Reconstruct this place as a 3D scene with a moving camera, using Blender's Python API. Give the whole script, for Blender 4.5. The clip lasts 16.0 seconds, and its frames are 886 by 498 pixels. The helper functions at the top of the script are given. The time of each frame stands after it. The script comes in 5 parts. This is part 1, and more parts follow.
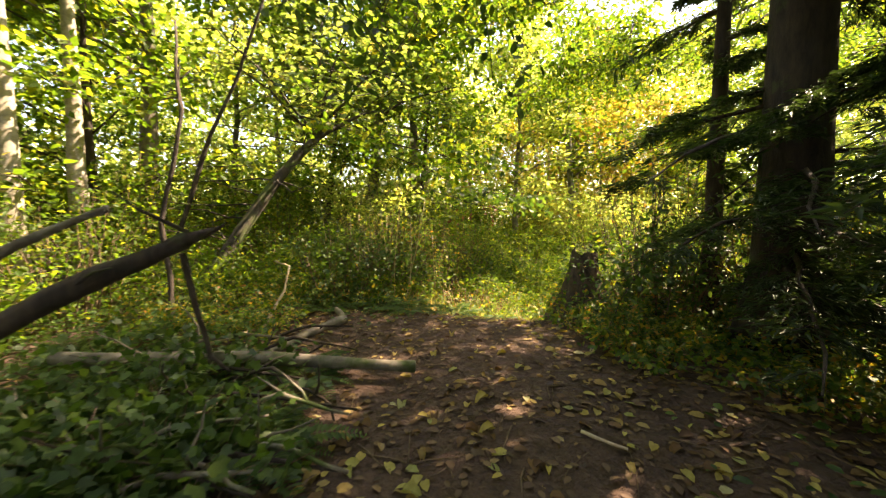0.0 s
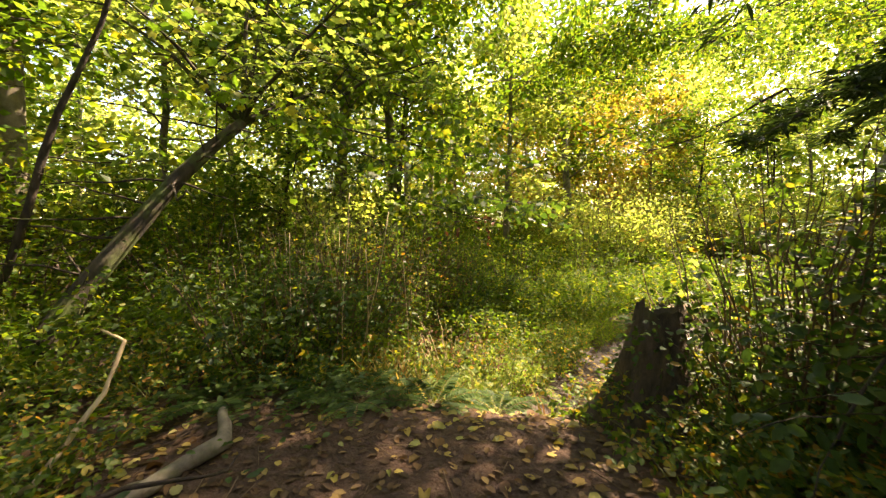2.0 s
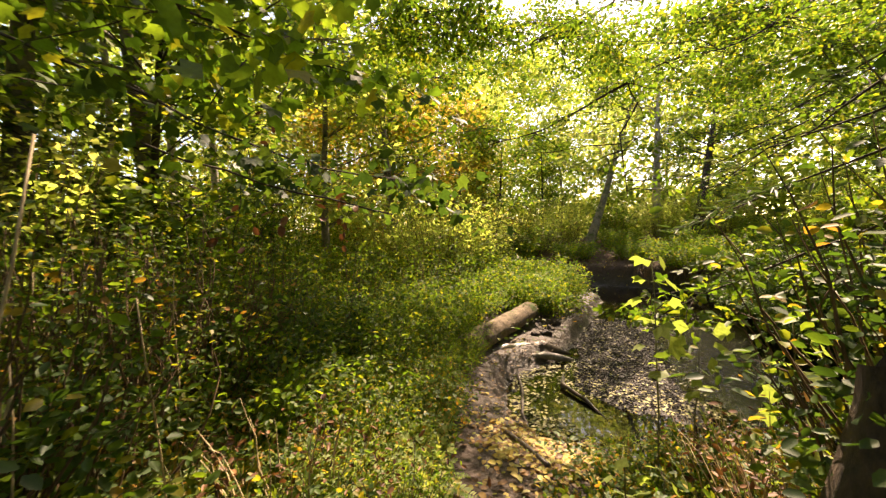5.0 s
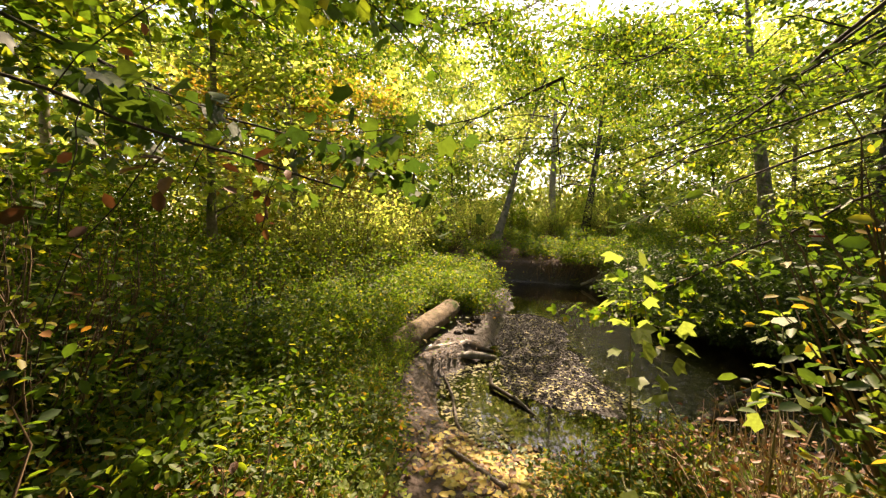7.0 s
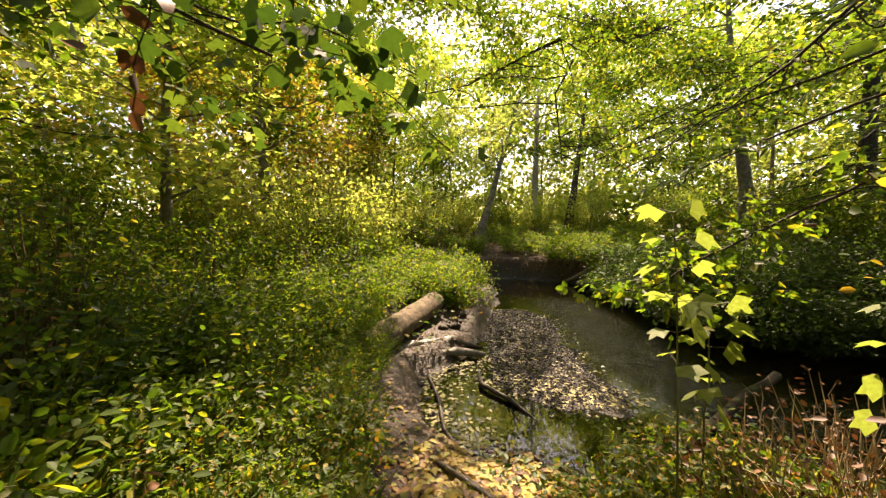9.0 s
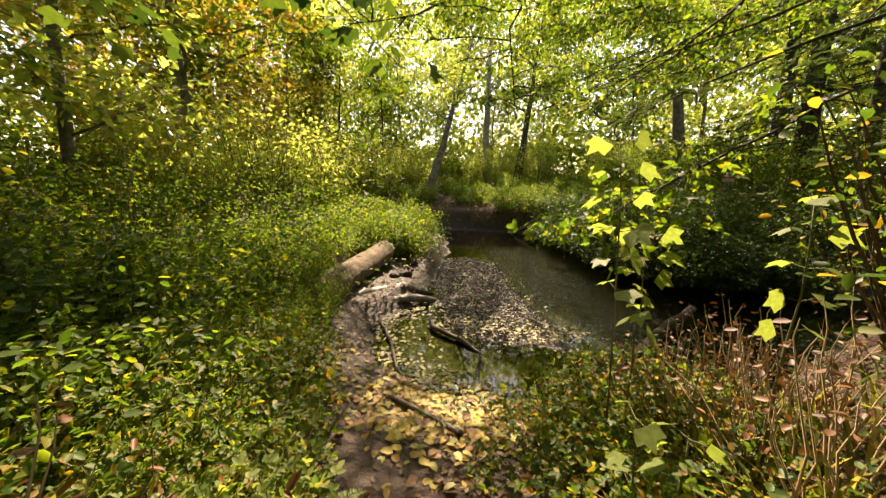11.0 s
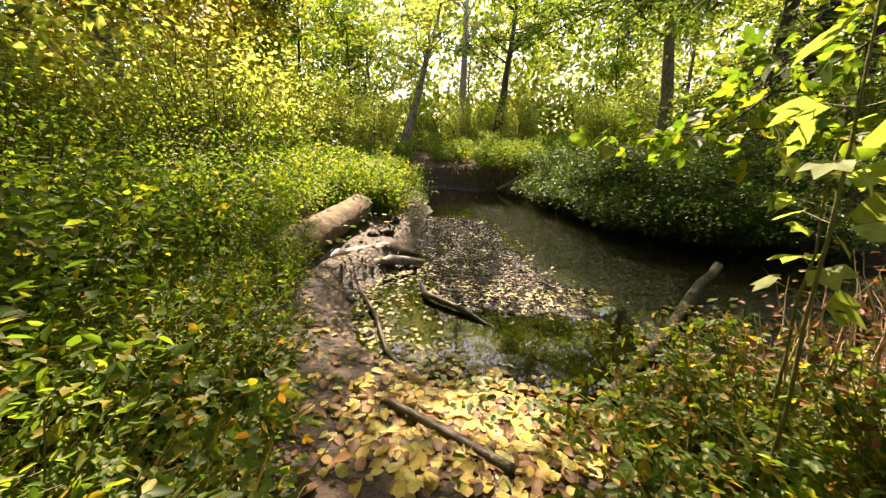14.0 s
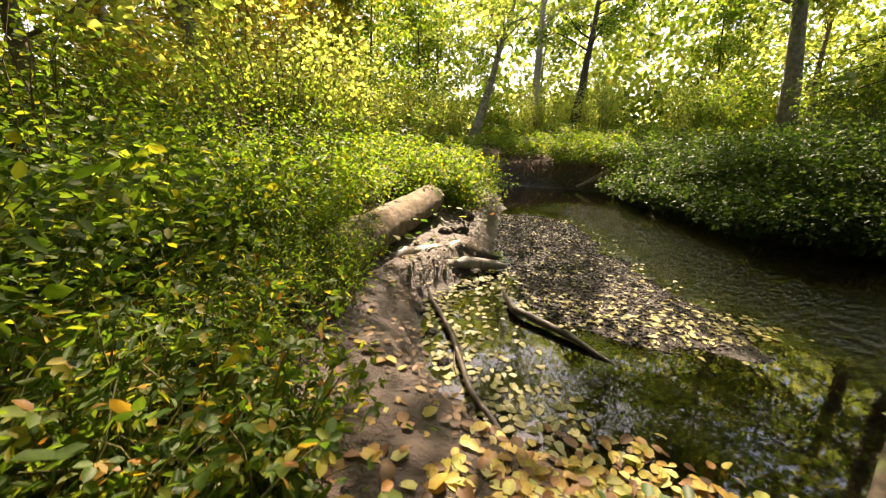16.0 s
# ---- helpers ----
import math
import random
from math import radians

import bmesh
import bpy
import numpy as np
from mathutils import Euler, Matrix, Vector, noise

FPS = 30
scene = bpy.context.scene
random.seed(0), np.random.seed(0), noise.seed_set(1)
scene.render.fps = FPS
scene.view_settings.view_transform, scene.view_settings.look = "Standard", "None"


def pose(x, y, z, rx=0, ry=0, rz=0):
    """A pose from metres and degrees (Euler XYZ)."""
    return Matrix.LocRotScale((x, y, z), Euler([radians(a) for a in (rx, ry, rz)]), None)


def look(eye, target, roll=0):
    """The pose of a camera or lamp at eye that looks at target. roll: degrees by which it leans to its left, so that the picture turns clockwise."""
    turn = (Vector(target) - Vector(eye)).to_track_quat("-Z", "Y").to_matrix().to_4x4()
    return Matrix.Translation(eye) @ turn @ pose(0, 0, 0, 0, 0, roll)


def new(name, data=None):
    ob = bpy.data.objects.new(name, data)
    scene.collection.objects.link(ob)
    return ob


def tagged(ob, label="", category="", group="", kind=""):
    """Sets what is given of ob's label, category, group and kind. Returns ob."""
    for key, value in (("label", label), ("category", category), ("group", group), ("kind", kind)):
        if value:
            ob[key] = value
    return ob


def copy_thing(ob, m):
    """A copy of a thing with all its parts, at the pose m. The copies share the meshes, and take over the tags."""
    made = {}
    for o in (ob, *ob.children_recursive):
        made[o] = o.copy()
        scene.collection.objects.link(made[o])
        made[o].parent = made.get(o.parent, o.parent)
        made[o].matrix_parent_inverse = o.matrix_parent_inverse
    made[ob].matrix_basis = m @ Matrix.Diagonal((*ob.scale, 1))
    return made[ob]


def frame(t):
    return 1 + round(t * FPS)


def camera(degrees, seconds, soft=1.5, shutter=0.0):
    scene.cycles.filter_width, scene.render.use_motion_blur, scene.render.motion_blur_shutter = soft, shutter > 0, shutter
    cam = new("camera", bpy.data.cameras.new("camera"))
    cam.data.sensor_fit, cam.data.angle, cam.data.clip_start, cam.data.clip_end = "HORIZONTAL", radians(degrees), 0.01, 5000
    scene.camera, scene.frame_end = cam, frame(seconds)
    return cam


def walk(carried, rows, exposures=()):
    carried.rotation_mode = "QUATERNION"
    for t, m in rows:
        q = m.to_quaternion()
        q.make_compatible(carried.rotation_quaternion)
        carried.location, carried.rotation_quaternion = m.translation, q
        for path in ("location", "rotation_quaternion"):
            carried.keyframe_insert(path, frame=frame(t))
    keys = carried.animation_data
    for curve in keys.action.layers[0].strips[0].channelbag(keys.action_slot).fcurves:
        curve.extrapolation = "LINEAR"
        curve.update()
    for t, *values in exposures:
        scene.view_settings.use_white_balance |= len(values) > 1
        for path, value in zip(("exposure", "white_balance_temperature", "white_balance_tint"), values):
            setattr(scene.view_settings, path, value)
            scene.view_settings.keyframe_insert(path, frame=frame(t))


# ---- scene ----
# ---- camera and walk ----
cam = camera(100.9, 16.0, soft=1.3, shutter=0.25)
walk(cam, [
    (0, look((0.000, 0.000, 1.395), (-1.717, 4.681, 1.024), -0.28)),
    (0.5, look((-0.124, 0.583, 1.368), (-1.590, 5.349, 0.990), -0.36)),
    (1, look((-0.310, 1.108, 1.415), (-1.792, 5.868, 1.030), -0.43)),
    (1.5, look((-0.494, 1.675, 1.482), (-2.011, 6.426, 1.118), -0.64)),
    (2, look((-0.641, 2.150, 1.640), (-2.169, 6.898, 1.288), -0.54)),
    (2.5, look((-0.796, 2.573, 1.604), (-2.255, 7.343, 1.254), -0.39)),
    (3, look((-0.921, 3.002, 1.581), (-2.020, 7.868, 1.252), -0.70)),
    (3.5, look((-0.983, 3.467, 1.522), (-1.900, 8.376, 1.286), -1.01)),
    (4, look((-1.278, 3.938, 1.390), (-1.338, 8.932, 1.171), -1.70)),
    (4.5, look((-1.455, 4.235, 1.396), (-0.848, 9.193, 1.177), -2.01)),
    (5, look((-1.526, 4.597, 1.431), (-0.492, 9.483, 1.190), -1.73)),
    (5.2, look((-1.542, 4.713, 1.428), (-0.330, 9.558, 1.178), -1.42)),
    (7.3, look((-1.768, 5.557, 1.342), (0.527, 9.988, 1.022), 0.13)),
    (7.5, look((-1.777, 5.632, 1.324), (0.507, 10.068, 1.002), 0.11)),
    (8, look((-1.706, 5.803, 1.248), (0.542, 10.257, 0.924), -0.15)),
    (8.2, look((-1.629, 5.906, 1.192), (0.618, 10.360, 0.850), -0.24)),
    (10.3, look((-1.384, 6.233, 0.823), (1.636, 10.215, 0.648), 0.78)),
    (10.5, look((-1.388, 6.229, 0.830), (1.643, 10.194, 0.517), 0.84)),
    (11, look((-1.410, 6.209, 0.832), (1.606, 10.092, -0.076), 0.89)),
    (11.5, look((-1.429, 6.267, 0.815), (1.550, 10.051, -0.527), 0.99)),
    (12, look((-1.386, 6.396, 0.783), (1.604, 10.163, -0.586), 0.97)),
    (12.5, look((-1.205, 6.630, 0.618), (1.792, 10.383, -0.774), 0.96)),
    (13, look((-1.056, 6.839, 0.570), (1.960, 10.584, -0.803), 1.09)),
    (13.5, look((-0.947, 7.150, 0.420), (2.239, 10.743, -0.971), 1.43)),
    (14, look((-0.907, 7.376, 0.368), (2.342, 10.923, -0.999), 1.23)),
    (14.5, look((-0.792, 7.587, 0.243), (2.330, 11.237, -1.148), 1.19)),
    (15, look((-0.633, 7.769, 0.180), (2.150, 11.686, -1.203), 0.85)),
    (15.5, look((-0.538, 8.087, 0.047), (2.116, 12.085, -1.357), 1.12)),
    (16, look((-0.495, 8.403, 0.065), (2.109, 12.444, -1.311), 0.82)),
], exposures=[(0, 2.6, 8900, 21), (3, 2.05, 9000, 22), (4, 1.85, 9000, 23), (5, 1.65, 9000, 25), (8, 1.6, 9000, 25), (10.5, 1.5, 8900, 23), (12, 1.8, 8700, 23), (16, 2.05, 8500, 22)])

# ---- sky and sun ----
SUN_EL, SUN_AZ = radians(50), radians(40)          # azimuth from +y towards +x
sky_world = bpy.data.worlds.new("sky")
scene.world = sky_world
sky_world.use_nodes = True
wn = sky_world.node_tree
sky = wn.nodes.new("ShaderNodeTexSky")
sky.sky_type, sky.sun_disc = "NISHITA", False
sky.sun_elevation, sky.sun_rotation = SUN_EL, SUN_AZ
wn.nodes["Background"].inputs["Strength"].default_value = 0.15
wn.links.new(sky.outputs["Color"], wn.nodes["Background"].inputs["Color"])
sun_data = bpy.data.lights.new("sun", "SUN")
sun_data.energy, sun_data.angle, sun_data.color = 5.0, radians(0.6), (1.0, 0.93, 0.80)
sun_ob = new("sun", sun_data)
to_sun = Vector((math.sin(SUN_AZ) * math.cos(SUN_EL), math.cos(SUN_AZ) * math.cos(SUN_EL), math.sin(SUN_EL)))
sun_ob.matrix_world = look(to_sun * 60, (0, 0, 0))

# ---- materials ----
def material(name):
    m = bpy.data.materials.new(name)
    m.use_nodes = True
    nt = m.node_tree
    return m, nt, nt.nodes["Principled BSDF"], nt.nodes["Material Output"]


def ramp_node(nt, stops):
    r = nt.nodes.new("ShaderNodeValToRGB")
    e = r.color_ramp.elements
    while len(e) > 1:
        e.remove(e[-1])
    e[0].position, e[0].color = stops[0][0], (*stops[0][1], 1)
    for p, c in stops[1:]:
        q = e.new(p)
        q.color = (*c, 1)
    return r


def noise_node(nt, scale, detail=4, rough=0.6, coord="Object"):
    tc = nt.nodes.new("ShaderNodeTexCoord")
    n = nt.nodes.new("ShaderNodeTexNoise")
    n.inputs["Scale"].default_value, n.inputs["Detail"].default_value, n.inputs["Roughness"].default_value = scale, detail, rough
    nt.links.new(tc.outputs[coord], n.inputs["Vector"])
    return n


def mix_colour(nt, fac, a, b):
    """Mixes two colour sockets or colours by a socket or number."""
    m = nt.nodes.new("ShaderNodeMix")
    m.data_type = "RGBA"
    for sock, v in ((m.inputs["Factor"], fac), (m.inputs[6], a), (m.inputs[7], b)):
        if isinstance(v, bpy.types.NodeSocket):
            nt.links.new(v, sock)
        elif isinstance(v, tuple):
            sock.default_value = (*v, 1)
        else:
            sock.default_value = v
    return m.outputs[2]


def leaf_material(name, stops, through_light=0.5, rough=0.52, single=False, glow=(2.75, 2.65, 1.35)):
    """Leaf: colour differs from leaf to leaf, light shines through the blade."""
    m, nt, bsdf, out = material(name)
    geo = nt.nodes.new("ShaderNodeObjectInfo" if single else "ShaderNodeNewGeometry")
    r = ramp_node(nt, stops)
    nt.links.new(geo.outputs["Random" if single else "Random Per Island"], r.inputs["Fac"])
    blot = noise_node(nt, 35, 3)
    br = ramp_node(nt, [(0.3, (0.62, 0.58, 0.5)), (0.65, (1, 1, 1))])
    nt.links.new(blot.outputs["Fac"], br.inputs["Fac"])
    mul = nt.nodes.new("ShaderNodeMix")
    mul.data_type, mul.blend_type = "RGBA", "MULTIPLY"
    mul.inputs["Factor"].default_value = 0.7
    nt.links.new(r.outputs["Color"], mul.inputs[6])
    nt.links.new(br.outputs["Color"], mul.inputs[7])
    nt.links.new(mul.outputs[2], bsdf.inputs["Base Color"])
    bsdf.inputs["Roughness"].default_value = rough
    bsdf.inputs["Specular IOR Level"].default_value = 0.32
    tr = nt.nodes.new("ShaderNodeBsdfTranslucent")
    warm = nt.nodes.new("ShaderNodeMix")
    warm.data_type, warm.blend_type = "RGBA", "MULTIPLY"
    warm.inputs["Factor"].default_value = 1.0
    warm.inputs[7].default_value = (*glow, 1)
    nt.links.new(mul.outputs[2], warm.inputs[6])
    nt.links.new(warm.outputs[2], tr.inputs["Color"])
    mx = nt.nodes.new("ShaderNodeMixShader")
    mx.inputs["Fac"].default_value = through_light
    nt.links.new(bsdf.outputs[0], mx.inputs[1])
    nt.links.new(tr.outputs[0], mx.inputs[2])
    nt.links.new(mx.outputs[0], out.inputs["Surface"])
    return m


def bark_material(name, dark, light, scale=9, moss=0.0, rough=0.9, stretch=0.25, depth=0.6):
    m, nt, bsdf, out = material(name)
    tc = nt.nodes.new("ShaderNodeTexCoord")
    mp = nt.nodes.new("ShaderNodeMapping")
    mp.inputs["Scale"].default_value = (1, 1, stretch)
    nt.links.new(tc.outputs["Object"], mp.inputs["Vector"])
    n1 = nt.nodes.new("ShaderNodeTexNoise")
    n1.inputs["Scale"].default_value, n1.inputs["Detail"].default_value = scale, 8
    n1.inputs["Roughness"].default_value = 0.7
    nt.links.new(mp.outputs["Vector"], n1.inputs["Vector"])
    r = ramp_node(nt, [(0.32, dark), (0.68, light)])
    nt.links.new(n1.outputs["Fac"], r.inputs["Fac"])
    colour = r.outputs["Color"]
    big = noise_node(nt, 2.3, 5)
    if moss > 0:
        mr = ramp_node(nt, [(0.62 - moss * 0.4, (0, 0, 0)), (0.72 - moss * 0.3, (1, 1, 1))])
        nt.links.new(big.outputs["Fac"], mr.inputs["Fac"])
        colour = mix_colour(nt, mr.outputs["Color"], colour, (0.06, 0.085, 0.018))
    nt.links.new(colour, bsdf.inputs["Base Color"])
    bsdf.inputs["Roughness"].default_value = rough
    b = nt.nodes.new("ShaderNodeBump")
    b.inputs["Strength"].default_value, b.inputs["Distance"].default_value = depth, 0.03
    nt.links.new(n1.outputs["Fac"], b.inputs["Height"])
    nt.links.new(b.outputs["Normal"], bsdf.inputs["Normal"])
    return m


GREEN = [(0.0, (0.035, 0.078, 0.012)), (0.4, (0.065, 0.125, 0.018)), (0.8, (0.11, 0.17, 0.024)), (1.0, (0.22, 0.21, 0.03))]
# deep green leaves; also darkens the colour of plants that lie in shade
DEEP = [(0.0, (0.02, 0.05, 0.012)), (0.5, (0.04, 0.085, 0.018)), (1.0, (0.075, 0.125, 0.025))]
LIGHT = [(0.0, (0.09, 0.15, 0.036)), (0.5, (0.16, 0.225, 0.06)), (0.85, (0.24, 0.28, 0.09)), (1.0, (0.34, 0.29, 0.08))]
# leaf greens lightened to carry the sun behind far foliage
BACKLIT = [(0.0, (0.12, 0.18, 0.05)), (0.5, (0.20, 0.26, 0.085)), (0.85, (0.28, 0.31, 0.13)), (1.0, (0.36, 0.31, 0.13))]
AUTUMN = [(0.0, (0.13, 0.16, 0.025)), (0.5, (0.22, 0.20, 0.035)), (0.85, (0.30, 0.20, 0.06)), (1.0, (0.28, 0.12, 0.04))]
MIXED = [(0.0, (0.030, 0.075, 0.014)), (0.5, (0.075, 0.135, 0.022)), (0.76, (0.15, 0.185, 0.03)), (0.90, (0.30, 0.23, 0.04)), (1.0, (0.28, 0.13, 0.04))]
LITTER = [(0.0, (0.08, 0.04, 0.02)), (0.35, (0.15, 0.08, 0.03)), (0.55, (0.26, 0.18, 0.05)), (0.8, (0.36, 0.28, 0.07)), (0.92, (0.24, 0.25, 0.07)), (1.0, (0.42, 0.36, 0.2))]
BROWNLITTER = [(0.0, (0.05, 0.028, 0.015)), (0.45, (0.10, 0.055, 0.028)), (0.8, (0.17, 0.10, 0.045)), (1.0, (0.30, 0.22, 0.07))]
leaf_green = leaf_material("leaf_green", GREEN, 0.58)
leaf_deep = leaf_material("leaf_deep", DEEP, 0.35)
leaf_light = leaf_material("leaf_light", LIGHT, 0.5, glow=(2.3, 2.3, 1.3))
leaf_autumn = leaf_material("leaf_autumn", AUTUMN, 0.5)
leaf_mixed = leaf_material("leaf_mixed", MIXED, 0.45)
leaf_backlit = leaf_material("leaf_backlit", BACKLIT, 0.7)
leaf_float_mat = leaf_material("leaf_floating", [(0, (0.15, 0.15, 0.045)), (0.5, (0.27, 0.25, 0.08)), (0.85, (0.36, 0.33, 0.14)), (1, (0.44, 0.40, 0.24))], 0.15, 0.5)
leaf_gold_mat = leaf_material("leaf_golden", [(0, (0.09, 0.045, 0.02)), (0.3, (0.22, 0.11, 0.035)), (0.5, (0.40, 0.28, 0.055)), (0.75, (0.46, 0.37, 0.09)), (0.9, (0.28, 0.30, 0.07)), (1, (0.44, 0.37, 0.18))], 0.2, 0.55)
leaf_litter_mat = leaf_material("leaf_litter", LITTER, 0.15, 0.7)
leaf_single_mat = leaf_material("leaf_single", LITTER, 0.15, 0.7, single=True)
leaf_brown_mat = leaf_material("leaf_brown", BROWNLITTER, 0.1, 0.6)
leaf_dead = leaf_material("leaf_dead", [(0, (0.07, 0.03, 0.015)), (0.6, (0.17, 0.075, 0.03)), (1, (0.28, 0.14, 0.055))], 0.2, glow=(1.5, 1.3, 1.0))
needle_mat = leaf_material("needle", [(0, (0.02, 0.042, 0.014)), (1, (0.045, 0.08, 0.025))], 0.3)
grass_mat = leaf_material("grass_blade", [(0, (0.06, 0.10, 0.02)), (0.45, (0.13, 0.15, 0.03)), (0.8, (0.36, 0.27, 0.10)), (1, (0.26, 0.12, 0.04))], 0.4)
bark_dark = bark_material("bark_dark", (0.016, 0.011, 0.008), (0.075, 0.052, 0.036), 11, 0.08, depth=1.0)
bark_alder = bark_material("bark_alder", (0.08, 0.065, 0.045), (0.26, 0.22, 0.16), 6, 0.25, stretch=0.8, depth=0.3)
bark_pale = bark_material("bark_pale", (0.20, 0.17, 0.13), (0.48, 0.42, 0.33), 7, 0.0, stretch=1.5, depth=0.25)
bark_moss = bark_material("bark_moss", (0.010, 0.008, 0.005), (0.07, 0.052, 0.032), 8, 0.34, depth=1.0)
bark_stump = bark_material("bark_stump", (0.018, 0.012, 0.008), (0.13, 0.09, 0.06), 17, 0.12, stretch=0.3, depth=1.0)
bark_log = bark_material("bark_log", (0.03, 0.018, 0.010), (0.27, 0.20, 0.13), 7, 0.22, stretch=1.0, depth=1.0)
wood_broken = bark_material("wood_broken", (0.38, 0.26, 0.14), (0.72, 0.58, 0.40), 14, 0.0, stretch=0.15)
wood_wet = bark_material("wood_wet", (0.022, 0.015, 0.010), (0.09, 0.065, 0.045), 12, 0.1, rough=0.35)
drift_mat = bark_material("driftwood", (0.07, 0.06, 0.05), (0.26, 0.23, 0.19), 16, 0.0, rough=0.6, stretch=0.4)
cane_mat = bark_material("cane", (0.26, 0.19, 0.10), (0.52, 0.40, 0.24), 16, 0, rough=0.7, stretch=0.1, depth=0.2)
stem_green = bark_material("stem_green", (0.07, 0.08, 0.025), (0.16, 0.15, 0.05), 14, 0, rough=0.7)
stem_brown = bark_material("stem_brown", (0.06, 0.038, 0.02), (0.19, 0.12, 0.065), 14, 0, rough=0.85)


def soil_material():
    m, nt, bsdf, out = material("forest_soil")
    fine, mid, big = noise_node(nt, 42, 8, 0.7), noise_node(nt, 6, 6), noise_node(nt, 0.8, 4)
    r1 = ramp_node(nt, [(0.3, (0.030, 0.015, 0.009)), (0.55, (0.085, 0.045, 0.028)), (0.75, (0.15, 0.085, 0.052))])
    nt.links.new(fine.outputs["Fac"], r1.inputs["Fac"])
    r2 = ramp_node(nt, [(0.35, (0.052, 0.028, 0.018)), (0.7, (0.14, 0.08, 0.05))])
    nt.links.new(mid.outputs["Fac"], r2.inputs["Fac"])
    c = mix_colour(nt, 0.5, r1.outputs["Color"], r2.outputs["Color"])
    # wet mud along the water line
    geo = nt.nodes.new("ShaderNodeNewGeometry")
    sep = nt.nodes.new("ShaderNodeSeparateXYZ")
    nt.links.new(geo.outputs["Position"], sep.inputs[0])
    add = nt.nodes.new("ShaderNodeMath")
    add.operation = "MULTIPLY_ADD"
    add.inputs[1].default_value = 0.25
    nt.links.new(big.outputs["Fac"], add.inputs[0])
    nt.links.new(sep.outputs["Z"], add.inputs[2])
    wet = nt.nodes.new("ShaderNodeMapRange")
    wet.inputs["From Min"].default_value, wet.inputs["From Max"].default_value = -1.60, -0.40
    wet.inputs["To Min"].default_value, wet.inputs["To Max"].default_value = 1, 0
    nt.links.new(add.outputs[0], wet.inputs["Value"])
    c = mix_colour(nt, wet.outputs[0], c, (0.034, 0.026, 0.020))
    nt.links.new(c, bsdf.inputs["Base Color"])
    ro = nt.nodes.new("ShaderNodeMapRange")
    ro.inputs["To Min"].default_value, ro.inputs["To Max"].default_value = 0.95, 0.38
    nt.links.new(wet.outputs[0], ro.inputs["Value"])
    nt.links.new(ro.outputs[0], bsdf.inputs["Roughness"])
    b = nt.nodes.new("ShaderNodeBump")
    b.inputs["Strength"].default_value, b.inputs["Distance"].default_value = 0.9, 0.03
    nt.links.new(fine.outputs["Fac"], b.inputs["Height"])
    lumps = nt.nodes.new("ShaderNodeBump")
    lumps.inputs["Strength"].default_value, lumps.inputs["Distance"].default_value = 0.9, 0.12
    nt.links.new(mid.outputs["Fac"], lumps.inputs["Height"])
    nt.links.new(b.outputs["Normal"], lumps.inputs["Normal"])
    nt.links.new(lumps.outputs["Normal"], bsdf.inputs["Normal"])
    return m


def water_material():
    m, nt, bsdf, out = material("stream_water")
    bsdf.inputs["Base Color"].default_value = (0.30, 0.27, 0.12, 1)
    bsdf.inputs["Roughness"].default_value = 0.02
    bsdf.inputs["IOR"].default_value = 1.6
    bsdf.inputs["Transmission Weight"].default_value = 1.0
    tc = nt.nodes.new("ShaderNodeTexCoord")
    mp = nt.nodes.new("ShaderNodeMapping")
    mp.inputs["Rotation"].default_value = (0, 0, radians(-30))
    mp.inputs["Scale"].default_value = (1.0, 2.2, 1)
    nt.links.new(tc.outputs["Object"], mp.inputs["Vector"])
    n1 = nt.nodes.new("ShaderNodeTexNoise")
    n1.inputs["Scale"].default_value, n1.inputs["Detail"].default_value = 6.5, 3.5
    nt.links.new(mp.outputs[0], n1.inputs["Vector"])
    at = nt.nodes.new("ShaderNodeAttribute")
    at.attribute_name = "ripple"
    b = nt.nodes.new("ShaderNodeBump")
    b.inputs["Distance"].default_value = 0.065
    nt.links.new(at.outputs["Fac"], b.inputs["Strength"])
    nt.links.new(n1.outputs["Fac"], b.inputs["Height"])
    nt.links.new(b.outputs["Normal"], bsdf.inputs["Normal"])
    return m


def pebble_material():
    m, nt, bsdf, out = material("wet_pebble")
    geo = nt.nodes.new("ShaderNodeNewGeometry")
    r = ramp_node(nt, [(0, (0.014, 0.012, 0.010)), (0.8, (0.040, 0.034, 0.028)), (0.95, (0.06, 0.05, 0.042)), (1, (0.10, 0.088, 0.075))])
    nt.links.new(geo.outputs["Random Per Island"], r.inputs["Fac"])
    n = noise_node(nt, 60, 4)
    r2 = ramp_node(nt, [(0.3, (0.55, 0.55, 0.55)), (0.7, (1, 1, 1))])
    nt.links.new(n.outputs["Fac"], r2.inputs["Fac"])
    mu = nt.nodes.new("ShaderNodeMix")
    mu.data_type, mu.blend_type = "RGBA", "MULTIPLY"
    mu.inputs["Factor"].default_value = 1
    nt.links.new(r.outputs["Color"], mu.inputs[6])
    nt.links.new(r2.outputs["Color"], mu.inputs[7])
    nt.links.new(mu.outputs[2], bsdf.inputs["Base Color"])
    bsdf.inputs["Roughness"].default_value = 0.7
    bsdf.inputs["Specular IOR Level"].default_value = 0.25
    return m


soil, water_mat, pebble_mat = soil_material(), water_material(), pebble_material()


def paint_material(name, colour, rough=0.5):
    m, nt, bsdf, out = material(name)
    n = noise_node(nt, 20, 5)
    r = ramp_node(nt, [(0.3, tuple(c * 0.7 for c in colour)), (0.7, colour)])
    nt.links.new(n.outputs["Fac"], r.inputs["Fac"])
    nt.links.new(r.outputs["Color"], bsdf.inputs["Base Color"])
    bsdf.inputs["Roughness"].default_value = rough
    return m


